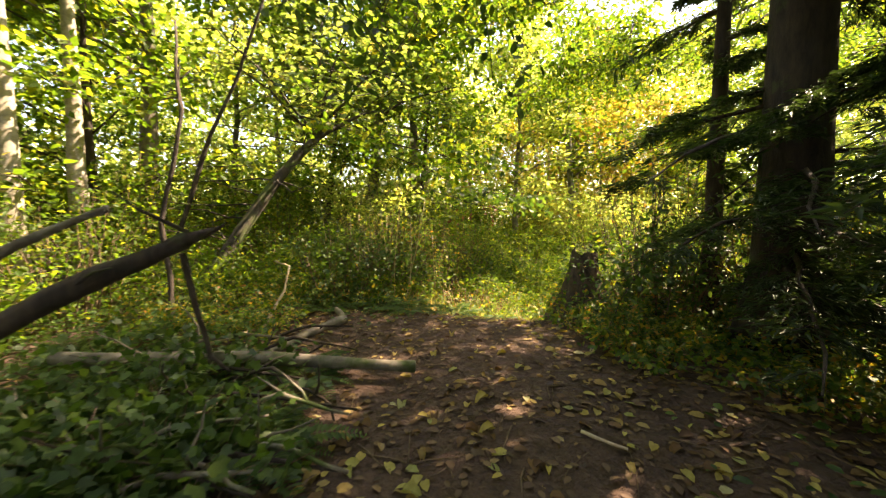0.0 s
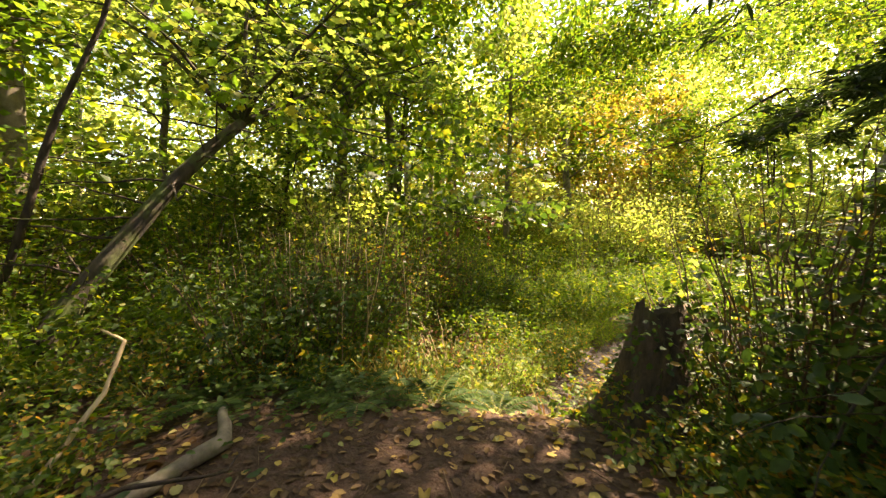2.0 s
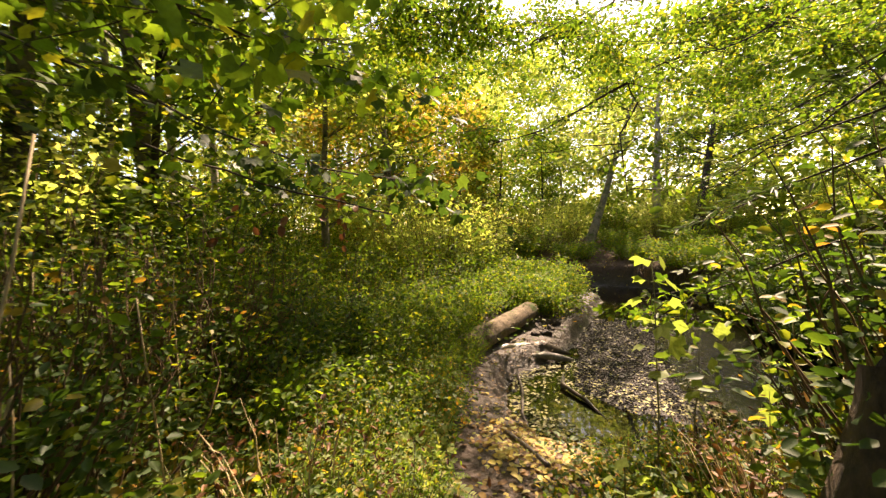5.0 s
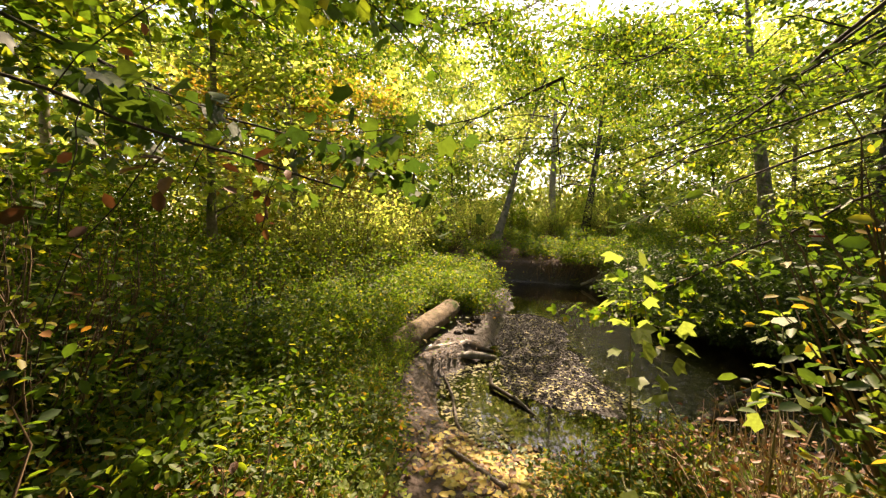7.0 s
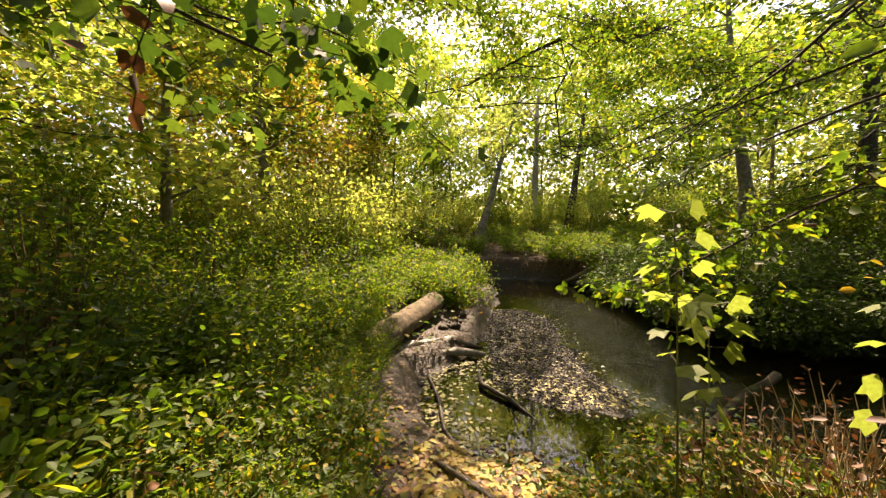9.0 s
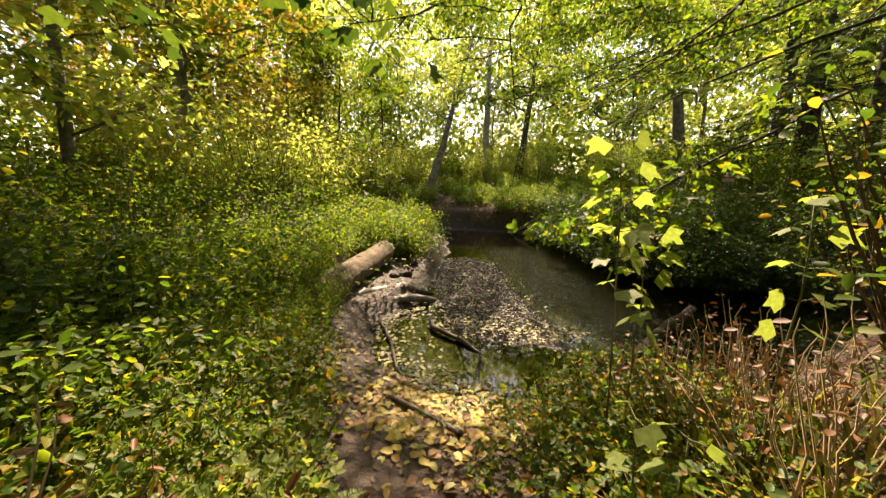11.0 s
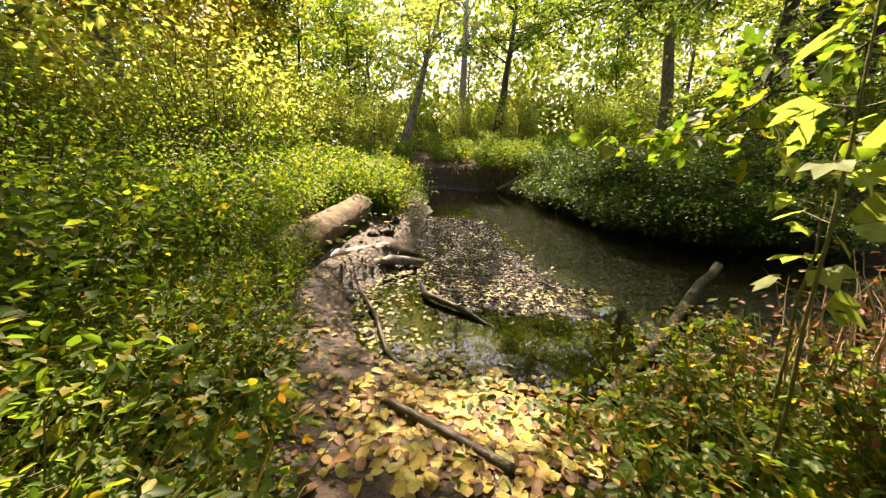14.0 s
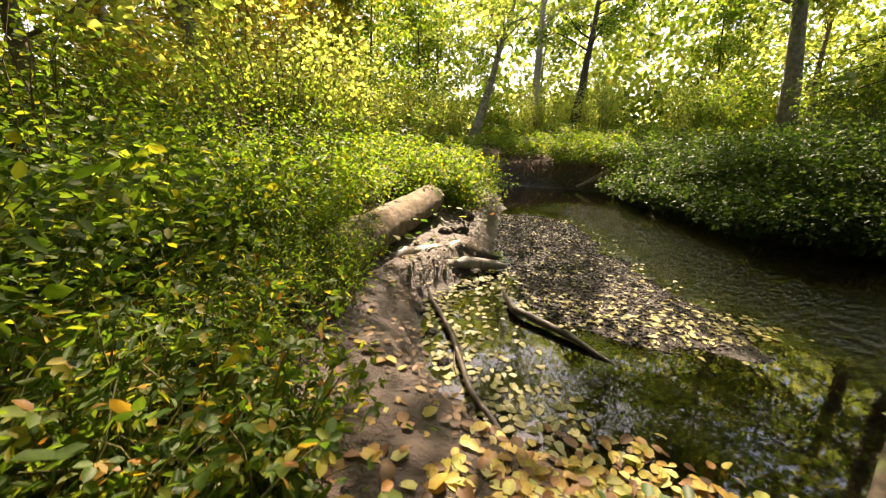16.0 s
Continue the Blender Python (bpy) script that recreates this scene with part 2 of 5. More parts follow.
paint_white, paint_red = paint_material("paint_white", (0.75, 0.74, 0.7)), paint_material("paint_red", (0.5, 0.06, 0.04))

# ---- mesh tools ----
class Geo:
    """Gathers vertices and faces, then makes one mesh."""

    def __init__(self):
        self.verts, self.faces, self.count = [], [], 0

    def add(self, v, f):
        v = np.asarray(v, float).reshape(-1, 3)
        f = np.asarray(f, int)
        self.verts.append(v)
        self.faces.append(f + self.count)
        self.count += len(v)
        return self

    def mesh(self, name, mat, smooth=False):
        me = bpy.data.meshes.new(name)
        v = np.concatenate(self.verts)
        loops = np.concatenate([f.ravel() for f in self.faces])
        sizes = np.concatenate([np.full(len(f), f.shape[1]) for f in self.faces])
        me.vertices.add(len(v))
        me.vertices.foreach_set("co", v.ravel())
        me.loops.add(len(loops))
        me.loops.foreach_set("vertex_index", loops)
        me.polygons.add(len(sizes))
        me.polygons.foreach_set("loop_start", np.concatenate([[0], np.cumsum(sizes)[:-1]]))
        me.polygons.foreach_set("loop_total", sizes)
        if smooth:
            me.polygons.foreach_set("use_smooth", np.ones(len(sizes), bool))
        me.update(calc_edges=True)
        me.materials.append(mat)
        return me


def part(name, geo, mat, parent=None, label="", smooth=False, kind=""):
    """One mesh object, under a thing or alone."""
    me = geo if isinstance(geo, bpy.types.Mesh) else geo.mesh(name, mat, smooth)
    ob = new(name, me)
    if parent is not None:
        ob.parent = parent
    if label:
        ob["label"] = label
    if kind:
        ob["kind"] = kind
    return ob


def thing(name, at, label, category, group="", kind="", turn=0):
    ob = new(name)
    ob.empty_display_size = 0.2
    ob.matrix_basis = pose(*at, 0, 0, turn)
    return tagged(ob, label, category, group, kind)


def unit(v):
    return v / np.maximum(np.linalg.norm(v, axis=-1, keepdims=True), 1e-9)


DIAMOND = (np.array([[0, 0, 0], [0.45, 0.34, 0.10], [1, 0, -0.04], [0.45, -0.34, 0.10]]), np.array([[0, 2, 1], [0, 3, 2]]))
OVAL = (np.array([[0, 0, 0], [0.30, 0.27, 0.07], [0.72, 0.24, 0.06], [1, 0, -0.08], [0.72, -0.24, 0.06], [0.30, -0.27, 0.07]]),
        np.array([[0, 3, 2, 1], [0, 5, 4, 3]]))
HEART = (np.array([[0, 0, 0], [-0.06, 0.17, 0.05], [0.28, 0.33, 0.10], [0.68, 0.26, 0.04], [1, 0, -0.12], [0.68, -0.26, 0.04], [0.28, -0.33, 0.10], [-0.06, -0.17, 0.05], [0.45, 0, 0.0]]),
         np.array([[0, 8, 2, 1], [8, 4, 3, 2], [0, 7, 6, 8], [8, 6, 5, 4]]))


LANCE = (OVAL[0] * np.array([1, 0.62, 1.3]), OVAL[1])


def sprig_template():
    """Three pointed leaflets on one stalk."""
    v, f = [], []
    for a, r, o in ((0, 0.62, 0.38), (62, 0.50, 0.30), (-62, 0.50, 0.30)):
        c, n = math.cos(radians(a)), math.sin(radians(a))
        base = len(v)
        for x, y, z in OVAL[0] * np.array([1, 1.05, 1]):
            v.append((o + r * (x * c - y * n), r * (x * n + y * c), r * z))
        f += [[base + i for i in q] for q in OVAL[1].tolist()]
    return np.array(v), np.array(f)


SPRIG = sprig_template()


def maple_template():
    """A leaf with five pointed lobes."""
    tips = [(-105, 0.52), (-52, 0.84), (0, 1.0), (52, 0.84), (105, 0.52)]
    ring = []
    for i, (a, r) in enumerate(tips):
        ring.append((a, r))
        if i < 4:
            ring.append(((a + tips[i + 1][0]) / 2, 0.60))
    v = [(0, 0, 0)]
    for a, r in ring:
        v.append((0.12 + 0.88 * r * math.cos(radians(a)), 0.85 * r * math.sin(radians(a)), -0.10 * r * r + 0.05 * (r < 0.61)))
    return np.array(v), np.array([[0, i, i + 1] for i in range(1, len(ring))])


MAPLE = maple_template()
BLADE = (np.array([[0, -0.02, 0], [0, 0.02, 0], [0.5, 0.025, 0.05], [0.5, -0.025, 0.05], [1, 0, -0.12]]), np.array([[0, 3, 2], [0, 2, 1], [3, 4, 2]]))


def scatter(geo, shape, at, ahead, up, size):
    """Adds one copy of a leaf shape at each place, with its tip ahead and its face up."""
    tv, tf = shape
    n = len(at)
    a = unit(ahead)
    s = unit(np.cross(up, a))
    u = np.cross(a, s)
    size = np.broadcast_to(np.asarray(size, float), (n,))[:, None, None]
    v = at[:, None] + size * (tv[None, :, :1] * a[:, None] + tv[None, :, 1:2] * s[:, None] + tv[None, :, 2:] * u[:, None])
    f = tf[None] + (np.arange(n) * len(tv))[:, None, None]
    geo.add(v.reshape(-1, 3), f.reshape(-1, tf.shape[1]))


def tube(geo, pts, radii, sides=6, rng=None, rough=0.0, cap=True):
    """A tapered branch along points."""
    pts = np.asarray(pts, float)
    radii = np.broadcast_to(np.asarray(radii, float), (len(pts),))
    tang = unit(np.gradient(pts, axis=0))
    ref = np.array([0.31, 0.52, 0.79]) if abs(tang[0] @ unit(np.array([0.31, 0.52, 0.79]))) < 0.9 else np.array([1.0, 0, 0])
    s = unit(np.cross(tang, ref))
    b = np.cross(tang, s)
    ang = np.arange(sides) * 2 * np.pi / sides
    r = radii[:, None] * np.ones(sides)
    if rough and rng is not None:
        r = r * (1 + rough * rng.uniform(-1, 1, r.shape))
    v = pts[:, None] + r[..., None] * (np.cos(ang)[None, :, None] * s[:, None] + np.sin(ang)[None, :, None] * b[:, None])
    i, j = np.meshgrid(np.arange(len(pts) - 1), np.arange(sides), indexing="ij")
    k = (j + 1) % sides
    f = np.stack([i * sides + j, i * sides + k, (i + 1) * sides + k, (i + 1) * sides + j], -1).reshape(-1, 4)
    base = geo.count
    geo.add(v.reshape(-1, 3), f)
    if cap:
        for row, flip in ((0, True), (len(pts) - 1, False)):
            ring = np.arange(sides) + row * sides
            geo.faces.append((ring[::-1] if flip else ring)[None] + base)


def wander(rng, a, b, n=7, sway=0.08, sag=0.0):
    """Points from a to b with some wobble."""
    a, b = np.asarray(a, float), np.asarray(b, float)
    t = np.linspace(0, 1, n)[:, None]
    p = a + (b - a) * t
    length = np.linalg.norm(b - a)
    off = np.cumsum(rng.normal(0, 1, (n, 3)), 0)
    off -= off[0] + (off[-1] - off[0]) * t
    p = p + off * sway * length / n
    p[:, 2] -= sag * length * (4 * t[:, 0] * (1 - t[:, 0]))
    return p


def along(p, u):
    """The point at share u of a polyline."""
    x = u * (len(p) - 1)
    i = min(int(x), len(p) - 2)
    return p[i] + (p[i + 1] - p[i]) * (x - i)


# ---- lie of the land ----
WATER = -1.75
LEFT_EDGE = np.array([(30, -12.0), (16, -2.5), (9, 3.6), (5, 6.5), (3.0, 7.4), (1.6, 8.3), (0.9, 9.2), (0.85, 10.6), (1.45, 11.9), (2.9, 12.55), (4.3, 13.9), (6.3, 16.0), (8.2, 18.2), (8.0, 20.5), (4, 23), (-4, 25)])
RIGHT_EDGE = np.array([(36, -6.0), (20, 2.5), (12.0, 6.6), (9.3, 9.3), (9.5, 10.4), (10.7, 12.8), (12.5, 15.6), (13.5, 16.9), (13.1, 18.8), (12.0, 20.9), (8.5, 23.8), (4, 26), (-4, 28)])


BAR = np.array([(3.5, 10.7), (4.05, 11.7), (5.0, 13.0), (5.9, 14.6)])       # the gravel bar


def line_distance(x, y, line):
    best = np.full(x.shape, 1e9)
    for (ax, ay), (bx, by) in zip(line[:-1], line[1:]):
        dx, dy = bx - ax, by - ay
        t = np.clip(((x - ax) * dx + (y - ay) * dy) / (dx * dx + dy * dy), 0, 1)
        best = np.minimum(best, np.hypot(x - ax - t * dx, y - ay - t * dy))
    return best


RING = np.concatenate([LEFT_EDGE, RIGHT_EDGE[::-1]])


def in_ring(x, y):
    inside = np.zeros(x.shape, bool)
    for (ax, ay), (bx, by) in zip(RING, np.roll(RING, -1, 0)):
        cross = (ay > y) != (by > y)
        inside ^= cross & (x < (bx - ax) * (y - ay) / (by - ay + 1e-12) + ax)
    return inside


def step(a, b, v):
    t = np.clip((v - a) / (b - a), 0, 1)
    return t * t * (3 - 2 * t)


def wobble(x, y, s, seed):
    """Smooth bumps from summed waves, about -1 to 1."""
    r = np.random.RandomState(seed)
    z = np.zeros(np.shape(x))
    for _ in range(7):
        a, k, p = r.uniform(0, 6.28), s * r.uniform(0.6, 1.7), r.uniform(0, 6.28)
        z = z + np.sin(k * (x * np.cos(a) + y * np.sin(a)) + p)
    return z / 3.5


def ground_z(x, y):
    x, y = np.asarray(x, float), np.asarray(y, float)
    wx = x + 0.10 * wobble(x, y, 3.2, 5)
    wy = y + 0.10 * wobble(x, y, 3.0, 6)
    dl, dr, inside = line_distance(wx, wy, LEFT_EDGE), line_distance(wx, wy, RIGHT_EDGE), in_ring(wx, wy)
    left = WATER + 0.30 * step(0.0, 0.34, dl) + 0.195 * np.minimum(dl, 7) + 0.03 * np.clip(dl - 7, 0, 8)
    right = WATER + 0.95 * step(0, 0.55, dr) + 0.14 * np.minimum(dr, 9)
    bank = np.where(dl < dr, left, right)
    m = 1 - step(4.9, 6.9, y - 0.10 * x)
    near = step(14, 7, x)
    mound = bank + (np.maximum(0.0, bank) - bank) * m * near + 0.10 * m * near * np.exp(-((x + 0.6) / 3.0) ** 2 - ((y - 3.9) / 1.6) ** 2)
    land = np.where(dl < dr, mound, bank)
    land = land + 0.05 * wobble(x, y, 1.1, 1) * step(0.3, 1.5, np.minimum(dl, dr)) + 0.015 * wobble(x, y, 6, 2) + 0.008 * wobble(x, y, 17, 3)
    bed = WATER - np.minimum(0.30, 0.16 * np.minimum(dl, dr)) + 0.02 * wobble(x, y, 5, 4)
    bar = line_distance(x, y, BAR) + 0.30 * wobble(x, y, 2.0, 8)
    bed = np.maximum(bed, WATER + 0.045 - 0.16 * np.maximum(bar - 0.75, 0) + 0.012 * wobble(x, y, 9, 9))
    return np.where(inside, bed, land)


def gz(x, y):
    return float(ground_z(np.array([x]), np.array([y]))[0])


def spread(lo, hi, fine, coarse_to, steps):
    mid = np.arange(lo, hi + fine / 2, fine)
    out = np.geomspace(fine, coarse_to, steps)
    return np.concatenate([lo - np.cumsum(out)[::-1], mid, hi + np.cumsum(out)])


def build_ground():
    xs, ys = spread(-4.5, 14.5, 0.08, 90, 46), spread(-0.5, 21.5, 0.08, 90, 46)
    gx, gy = np.meshgrid(xs, ys, indexing="ij")
    z = ground_z(gx, gy)
    n, k = len(xs), len(ys)
    i, j = np.meshgrid(np.arange(n - 1), np.arange(k - 1), indexing="ij")
    f = np.stack([i * k + j, (i + 1) * k + j, (i + 1) * k + j + 1, i * k + j + 1], -1).reshape(-1, 4)
    g = Geo().add(np.stack([gx, gy, z], -1), f)
    return tagged(part("ground", g, soil, smooth=True), "dark brown forest soil with a trodden earth path", "ground", kind="structure")


def build_water():
    xs, ys = np.arange(-6, 37, 0.25), np.arange(-13, 29, 0.25)
    gx, gy = np.meshgrid(xs, ys, indexing="ij")
    n, k = gx.shape
    ok = in_ring(gx, gy) | (np.minimum(line_distance(gx, gy, LEFT_EDGE), line_distance(gx, gy, RIGHT_EDGE)) < 0.5)
    i, j = np.meshgrid(np.arange(n - 1), np.arange(k - 1), indexing="ij")
    keep = (ok[:-1, :-1] & ok[1:, :-1] & ok[:-1, 1:] & ok[1:, 1:]).ravel()
    f = np.stack([i * k + j, (i + 1) * k + j, (i + 1) * k + j + 1, i * k + j + 1], -1).reshape(-1, 4)[keep]
    g = Geo().add(np.stack([gx, gy, np.full(gx.shape, WATER)], -1), f)
    ob = part("water", g, water_mat, smooth=True)
    # still in the pool, rippled in the run beside the gravel
    run = step(1.6, 0.5, line_distance(gx, gy, np.array([(9.0, 15.2), (7.4, 12.4), (5.6, 10.2), (5.0, 8.0), (8, 5)])))
    pool = step(2.6, 1.7, np.hypot(gx - 2.5, gy - 10.2))
    at = ob.data.attributes.new("ripple", "FLOAT", "POINT")
    at.data.foreach_set("value", (0.004 + 1.0 * run * (1 - pool) + 0.03 * (1 - pool)).ravel())
    return tagged(ob, "shallow clear brown stream water, still in the pool and rippled in the run", "stream", kind="structure")


build_ground()
build_water()


# ---- plants ----
def leaves_on(rng, geo, shape, tips, per, reach, size, flat=0.7, droop=0.2):
    """Leaves round twig points: flat: how level the blades lie."""
    tips = np.asarray(tips, float)
    at = np.repeat(tips, per, 0)
    n = len(at)
    off = rng.normal(0, 1, (n, 3)) * np.array([1, 1, 0.45]) * reach
    ahead = unit(off + rng.normal(0, 0.5 * reach, (n, 3)) + np.array([0, 0, -droop * reach]))
    up = unit(rng.normal(0, 1, (n, 3)) * (1 - flat) + np.array([0, 0, 1.0]) * flat)
    scatter(geo, shape, at + off, ahead, up, size * rng.uniform(0.6, 1.25, n))


def tree(name, at, height, radius, lean, crown_from, crown_r, limbs, twigs, per, leaf, shape, bark, leafmat, seed, label, group="", sides=9, kind="tree", rise=0.35, spray=0.28, wob=0.04):
    """A tapered trunk with limbs, twigs and a crown of single leaves."""
    rng = np.random.default_rng(seed)
    root = thing(name, at, label, kind, group)
    trunk, crown, spray_wood = Geo(), Geo(), Geo()
    n = 12
    p = wander(rng, (0, 0, -0.25), (lean[0], lean[1], height), n, wob)
    u = np.linspace(0, 1, n)
    r = radius * (1 - 0.88 * u) + radius * 0.55 * np.exp(-u * n * 0.9)
    tube(trunk, p, r, sides, rng, 0.06)
    tips = []
    for i in range(limbs):
        t = crown_from + (1 - crown_from) * (i + rng.uniform(0, 1)) / limbs
        o = along(p, min(t, 0.98))
        a = rng.uniform(0, 6.283)
        length = crown_r * rng.uniform(0.55, 1.1) * (1 - 0.55 * max(0, (t - crown_from) / (1 - crown_from)) ** 1.5)
        e = o + np.array([math.cos(a) * length, math.sin(a) * length, length * rise * rng.uniform(0.2, 1.6)])
        branches = Geo()
        q = wander(rng, o, e, 6, 0.18, -0.06)
        lr = max(0.012, radius * 0.30 * (1 - 0.6 * t))
        tube(branches, q, np.linspace(lr, 0.006, 6), 4)
        for _ in range(twigs):
            s = rng.uniform(0.3, 1)
            o2 = along(q, s)
            d = rng.normal(0, 1, 3) * np.array([1, 1, 0.4]) + (e - o) / length * 0.7
            e2 = o2 + unit(d) * length * rng.uniform(0.18, 0.42)
            q2 = wander(rng, o2, e2, 3, 0.2, 0.05)
            tube(spray_wood, q2, np.linspace(max(0.005, lr * 0.35), 0.003, 3), 3, cap=False)
            tips += [along(q2, 0.45), along(q2, 0.75), q2[-1]]
        part("limb", branches, bark, root, smooth=True)
    leaves_on(rng, crown, shape, tips, per, spray, leaf)
    part("trunk", trunk, bark, root, smooth=True)
    part("twig_spray", spray_wood, bark, root, kind="stuff")
    part("crown", crown, leafmat, root, kind="stuff")
    return root


def bush(name, at, height, radius, stems, per, leaf, shape, leafmat, stemmat, seed, label, group="", arch=0.5, nodes=6, spray=0.10, category="bush", split=False):
    """Stems that rise from one stool and arch out, with leaves along them."""
    rng = np.random.default_rng(seed)
    root = thing(name, at, label, category, group)
    sg, lg = Geo(), Geo()
    tips = []
    for i in range(stems):
        a = rng.uniform(0, 6.283)
        out = radius * math.sqrt(rng.uniform(0.03, 1))
        b = np.array([math.cos(a) * out * 0.35, math.sin(a) * out * 0.35, -0.15])
        h = height * rng.uniform(0.55, 1.05) * (1 - 0.35 * (out / radius) ** 2)
        e = np.array([math.cos(a) * out, math.sin(a) * out, h])
        q = wander(rng, b, e, 7, 0.16, -0.10 * arch)
        q[-2:, 2] -= np.array([0.02, 0.12]) * arch * height
        tube(sg, q, np.linspace(0.004 + 0.004 * height, 0.002, 7), 3, cap=False)
        if split:
            part("stem", sg, stemmat, root)
            sg = Geo()
        for k in range(nodes):
            tips.append(along(q, 0.22 + 0.78 * (k + rng.uniform(0, 1)) / nodes))
    leaves_on(rng, lg, shape, tips, per, spray, leaf, 0.6)
    if not split:
        part("stem_tangle", sg, stemmat, root, kind="stuff")
    part("foliage", lg, leafmat, root, kind="stuff")
    return root


def conifer(name, at, height, radius, bough_from, bough_len, seed, label, group="", boughs=46, sides=14, twigs=13, per=7, needle=(0.13, 0.26), tuft=3):
    """A dark trunk with drooping boughs of flat needle sprays."""
    rng = np.random.default_rng(seed)
    root = thing(name, at, label, "tree", group)
    trunk, needles, spray_wood = Geo(), Geo(), Geo()
    n = 14
    p = wander(rng, (0, 0, -0.3), (0, 0, height), n, 0.012)
    u = np.linspace(0, 1, n)
    tube(trunk, p, radius * (1 - 0.9 * u) + radius * 0.7 * np.exp(-u * n * 1.6), sides, rng, 0.07)
    spots, heads = [], []
    for i in range(boughs):
        t = bough_from + (0.97 - bough_from) * (i + rng.uniform(0, 1)) / boughs
        o, a = along(p, t), rng.uniform(0, 6.283)
        length = bough_len * rng.uniform(0.6, 1.1) * (1 - 0.75 * t)
        e = o + np.array([math.cos(a), math.sin(a), -0.28]) * length
        wood = Geo()
        q = wander(rng, o, e, 6, 0.10, -0.06)
        tube(wood, q, np.linspace(0.035, 0.006, 6), 4, cap=False)
        for k in range(twigs):
            s = rng.uniform(0.15, 1)
            side = np.array([-math.sin(a), math.cos(a), 0]) * rng.choice([-1, 1])
            d = unit(side + 0.8 * np.array([math.cos(a), math.sin(a), 0]) + np.array([0, 0, -0.35]))
            o2 = along(q, s)
            e2 = o2 + d * length * 0.30 * (1.1 - 0.6 * s)
            tube(spray_wood, np.array([o2, e2]), (0.006, 0.003), 3, cap=False)
            for w in np.linspace(0.15, 1, per):
                spots.append(o2 + (e2 - o2) * w)
                heads.append(d + rng.normal(0, 0.55, 3) * np.array([1, 1, 0.4]))
        part("bough", wood, bark_dark, root)
    spots, heads = np.array(spots), np.array(heads)
    k = tuft
    at2 = np.repeat(spots, k, 0)
    m = len(at2)
    scatter(needles, DIAMOND_THIN, at2 + rng.normal(0, 0.03, (m, 3)), np.repeat(heads, k, 0) + rng.normal(0, 0.5, (m, 3)) * np.array([1, 1, 0.4]), np.tile([0, 0, 1.0], (m, 1)) + rng.normal(0, 0.2, (m, 3)), rng.uniform(*needle, m))
    part("trunk", trunk, bark_dark, root, smooth=True)
    part("twig_spray", spray_wood, bark_dark, root, kind="stuff")
    part("needles", needles, needle_mat, root, kind="stuff")
    return root


DIAMOND_THIN = (DIAMOND[0] * np.array([1, 0.26, 1]), DIAMOND[1])


def fern(name, at, size, fronds, seed, label, mat, group=""):
    rng = np.random.default_rng(seed)
    root = thing(name, at, label, "fern", group)
    ribs, blades = Geo(), Geo()
    for i in range(fronds):
        a = 6.283 * (i + rng.uniform(-0.3, 0.3)) / fronds
        d = np.array([math.cos(a), math.sin(a), 0])
        t = np.linspace(0, 1, 9)[:, None]
        L = size * rng.uniform(0.7, 1.1)
        q = d * t * L + np.array([0, 0, 1]) * (0.62 * t - 0.62 * t * t * rng.uniform(0.8, 1.1)) * L
        tube(ribs, q, np.linspace(0.004, 0.001, 9), 3, cap=False)
        side = np.array([-d[1], d[0], 0])
        for s in np.linspace(0.16, 0.98, 20):
            c = along(q, s)
            w = L * 0.23 * math.sin(min(1, s * 1.5 + 0.15) * 1.57) * (1.05 - s) ** 0.7 * 1.2
            scatter(blades, (OVAL[0] * np.array([1, 0.55, 0.6]), OVAL[1]), np.array([c, c]), np.array([side + 0.35 * d, -side + 0.35 * d]) + rng.normal(0, 0.06, (2, 3)), np.tile([0, 0, 1.0], (2, 1)) + rng.normal(0, 0.12, (2, 3)), w)
    part("ribs", ribs, stem_green, root)
    part("fronds", blades, mat, root)
    return root


def on(x, y, dz=0.0):
    return (x, y, gz(x, y) + dz)


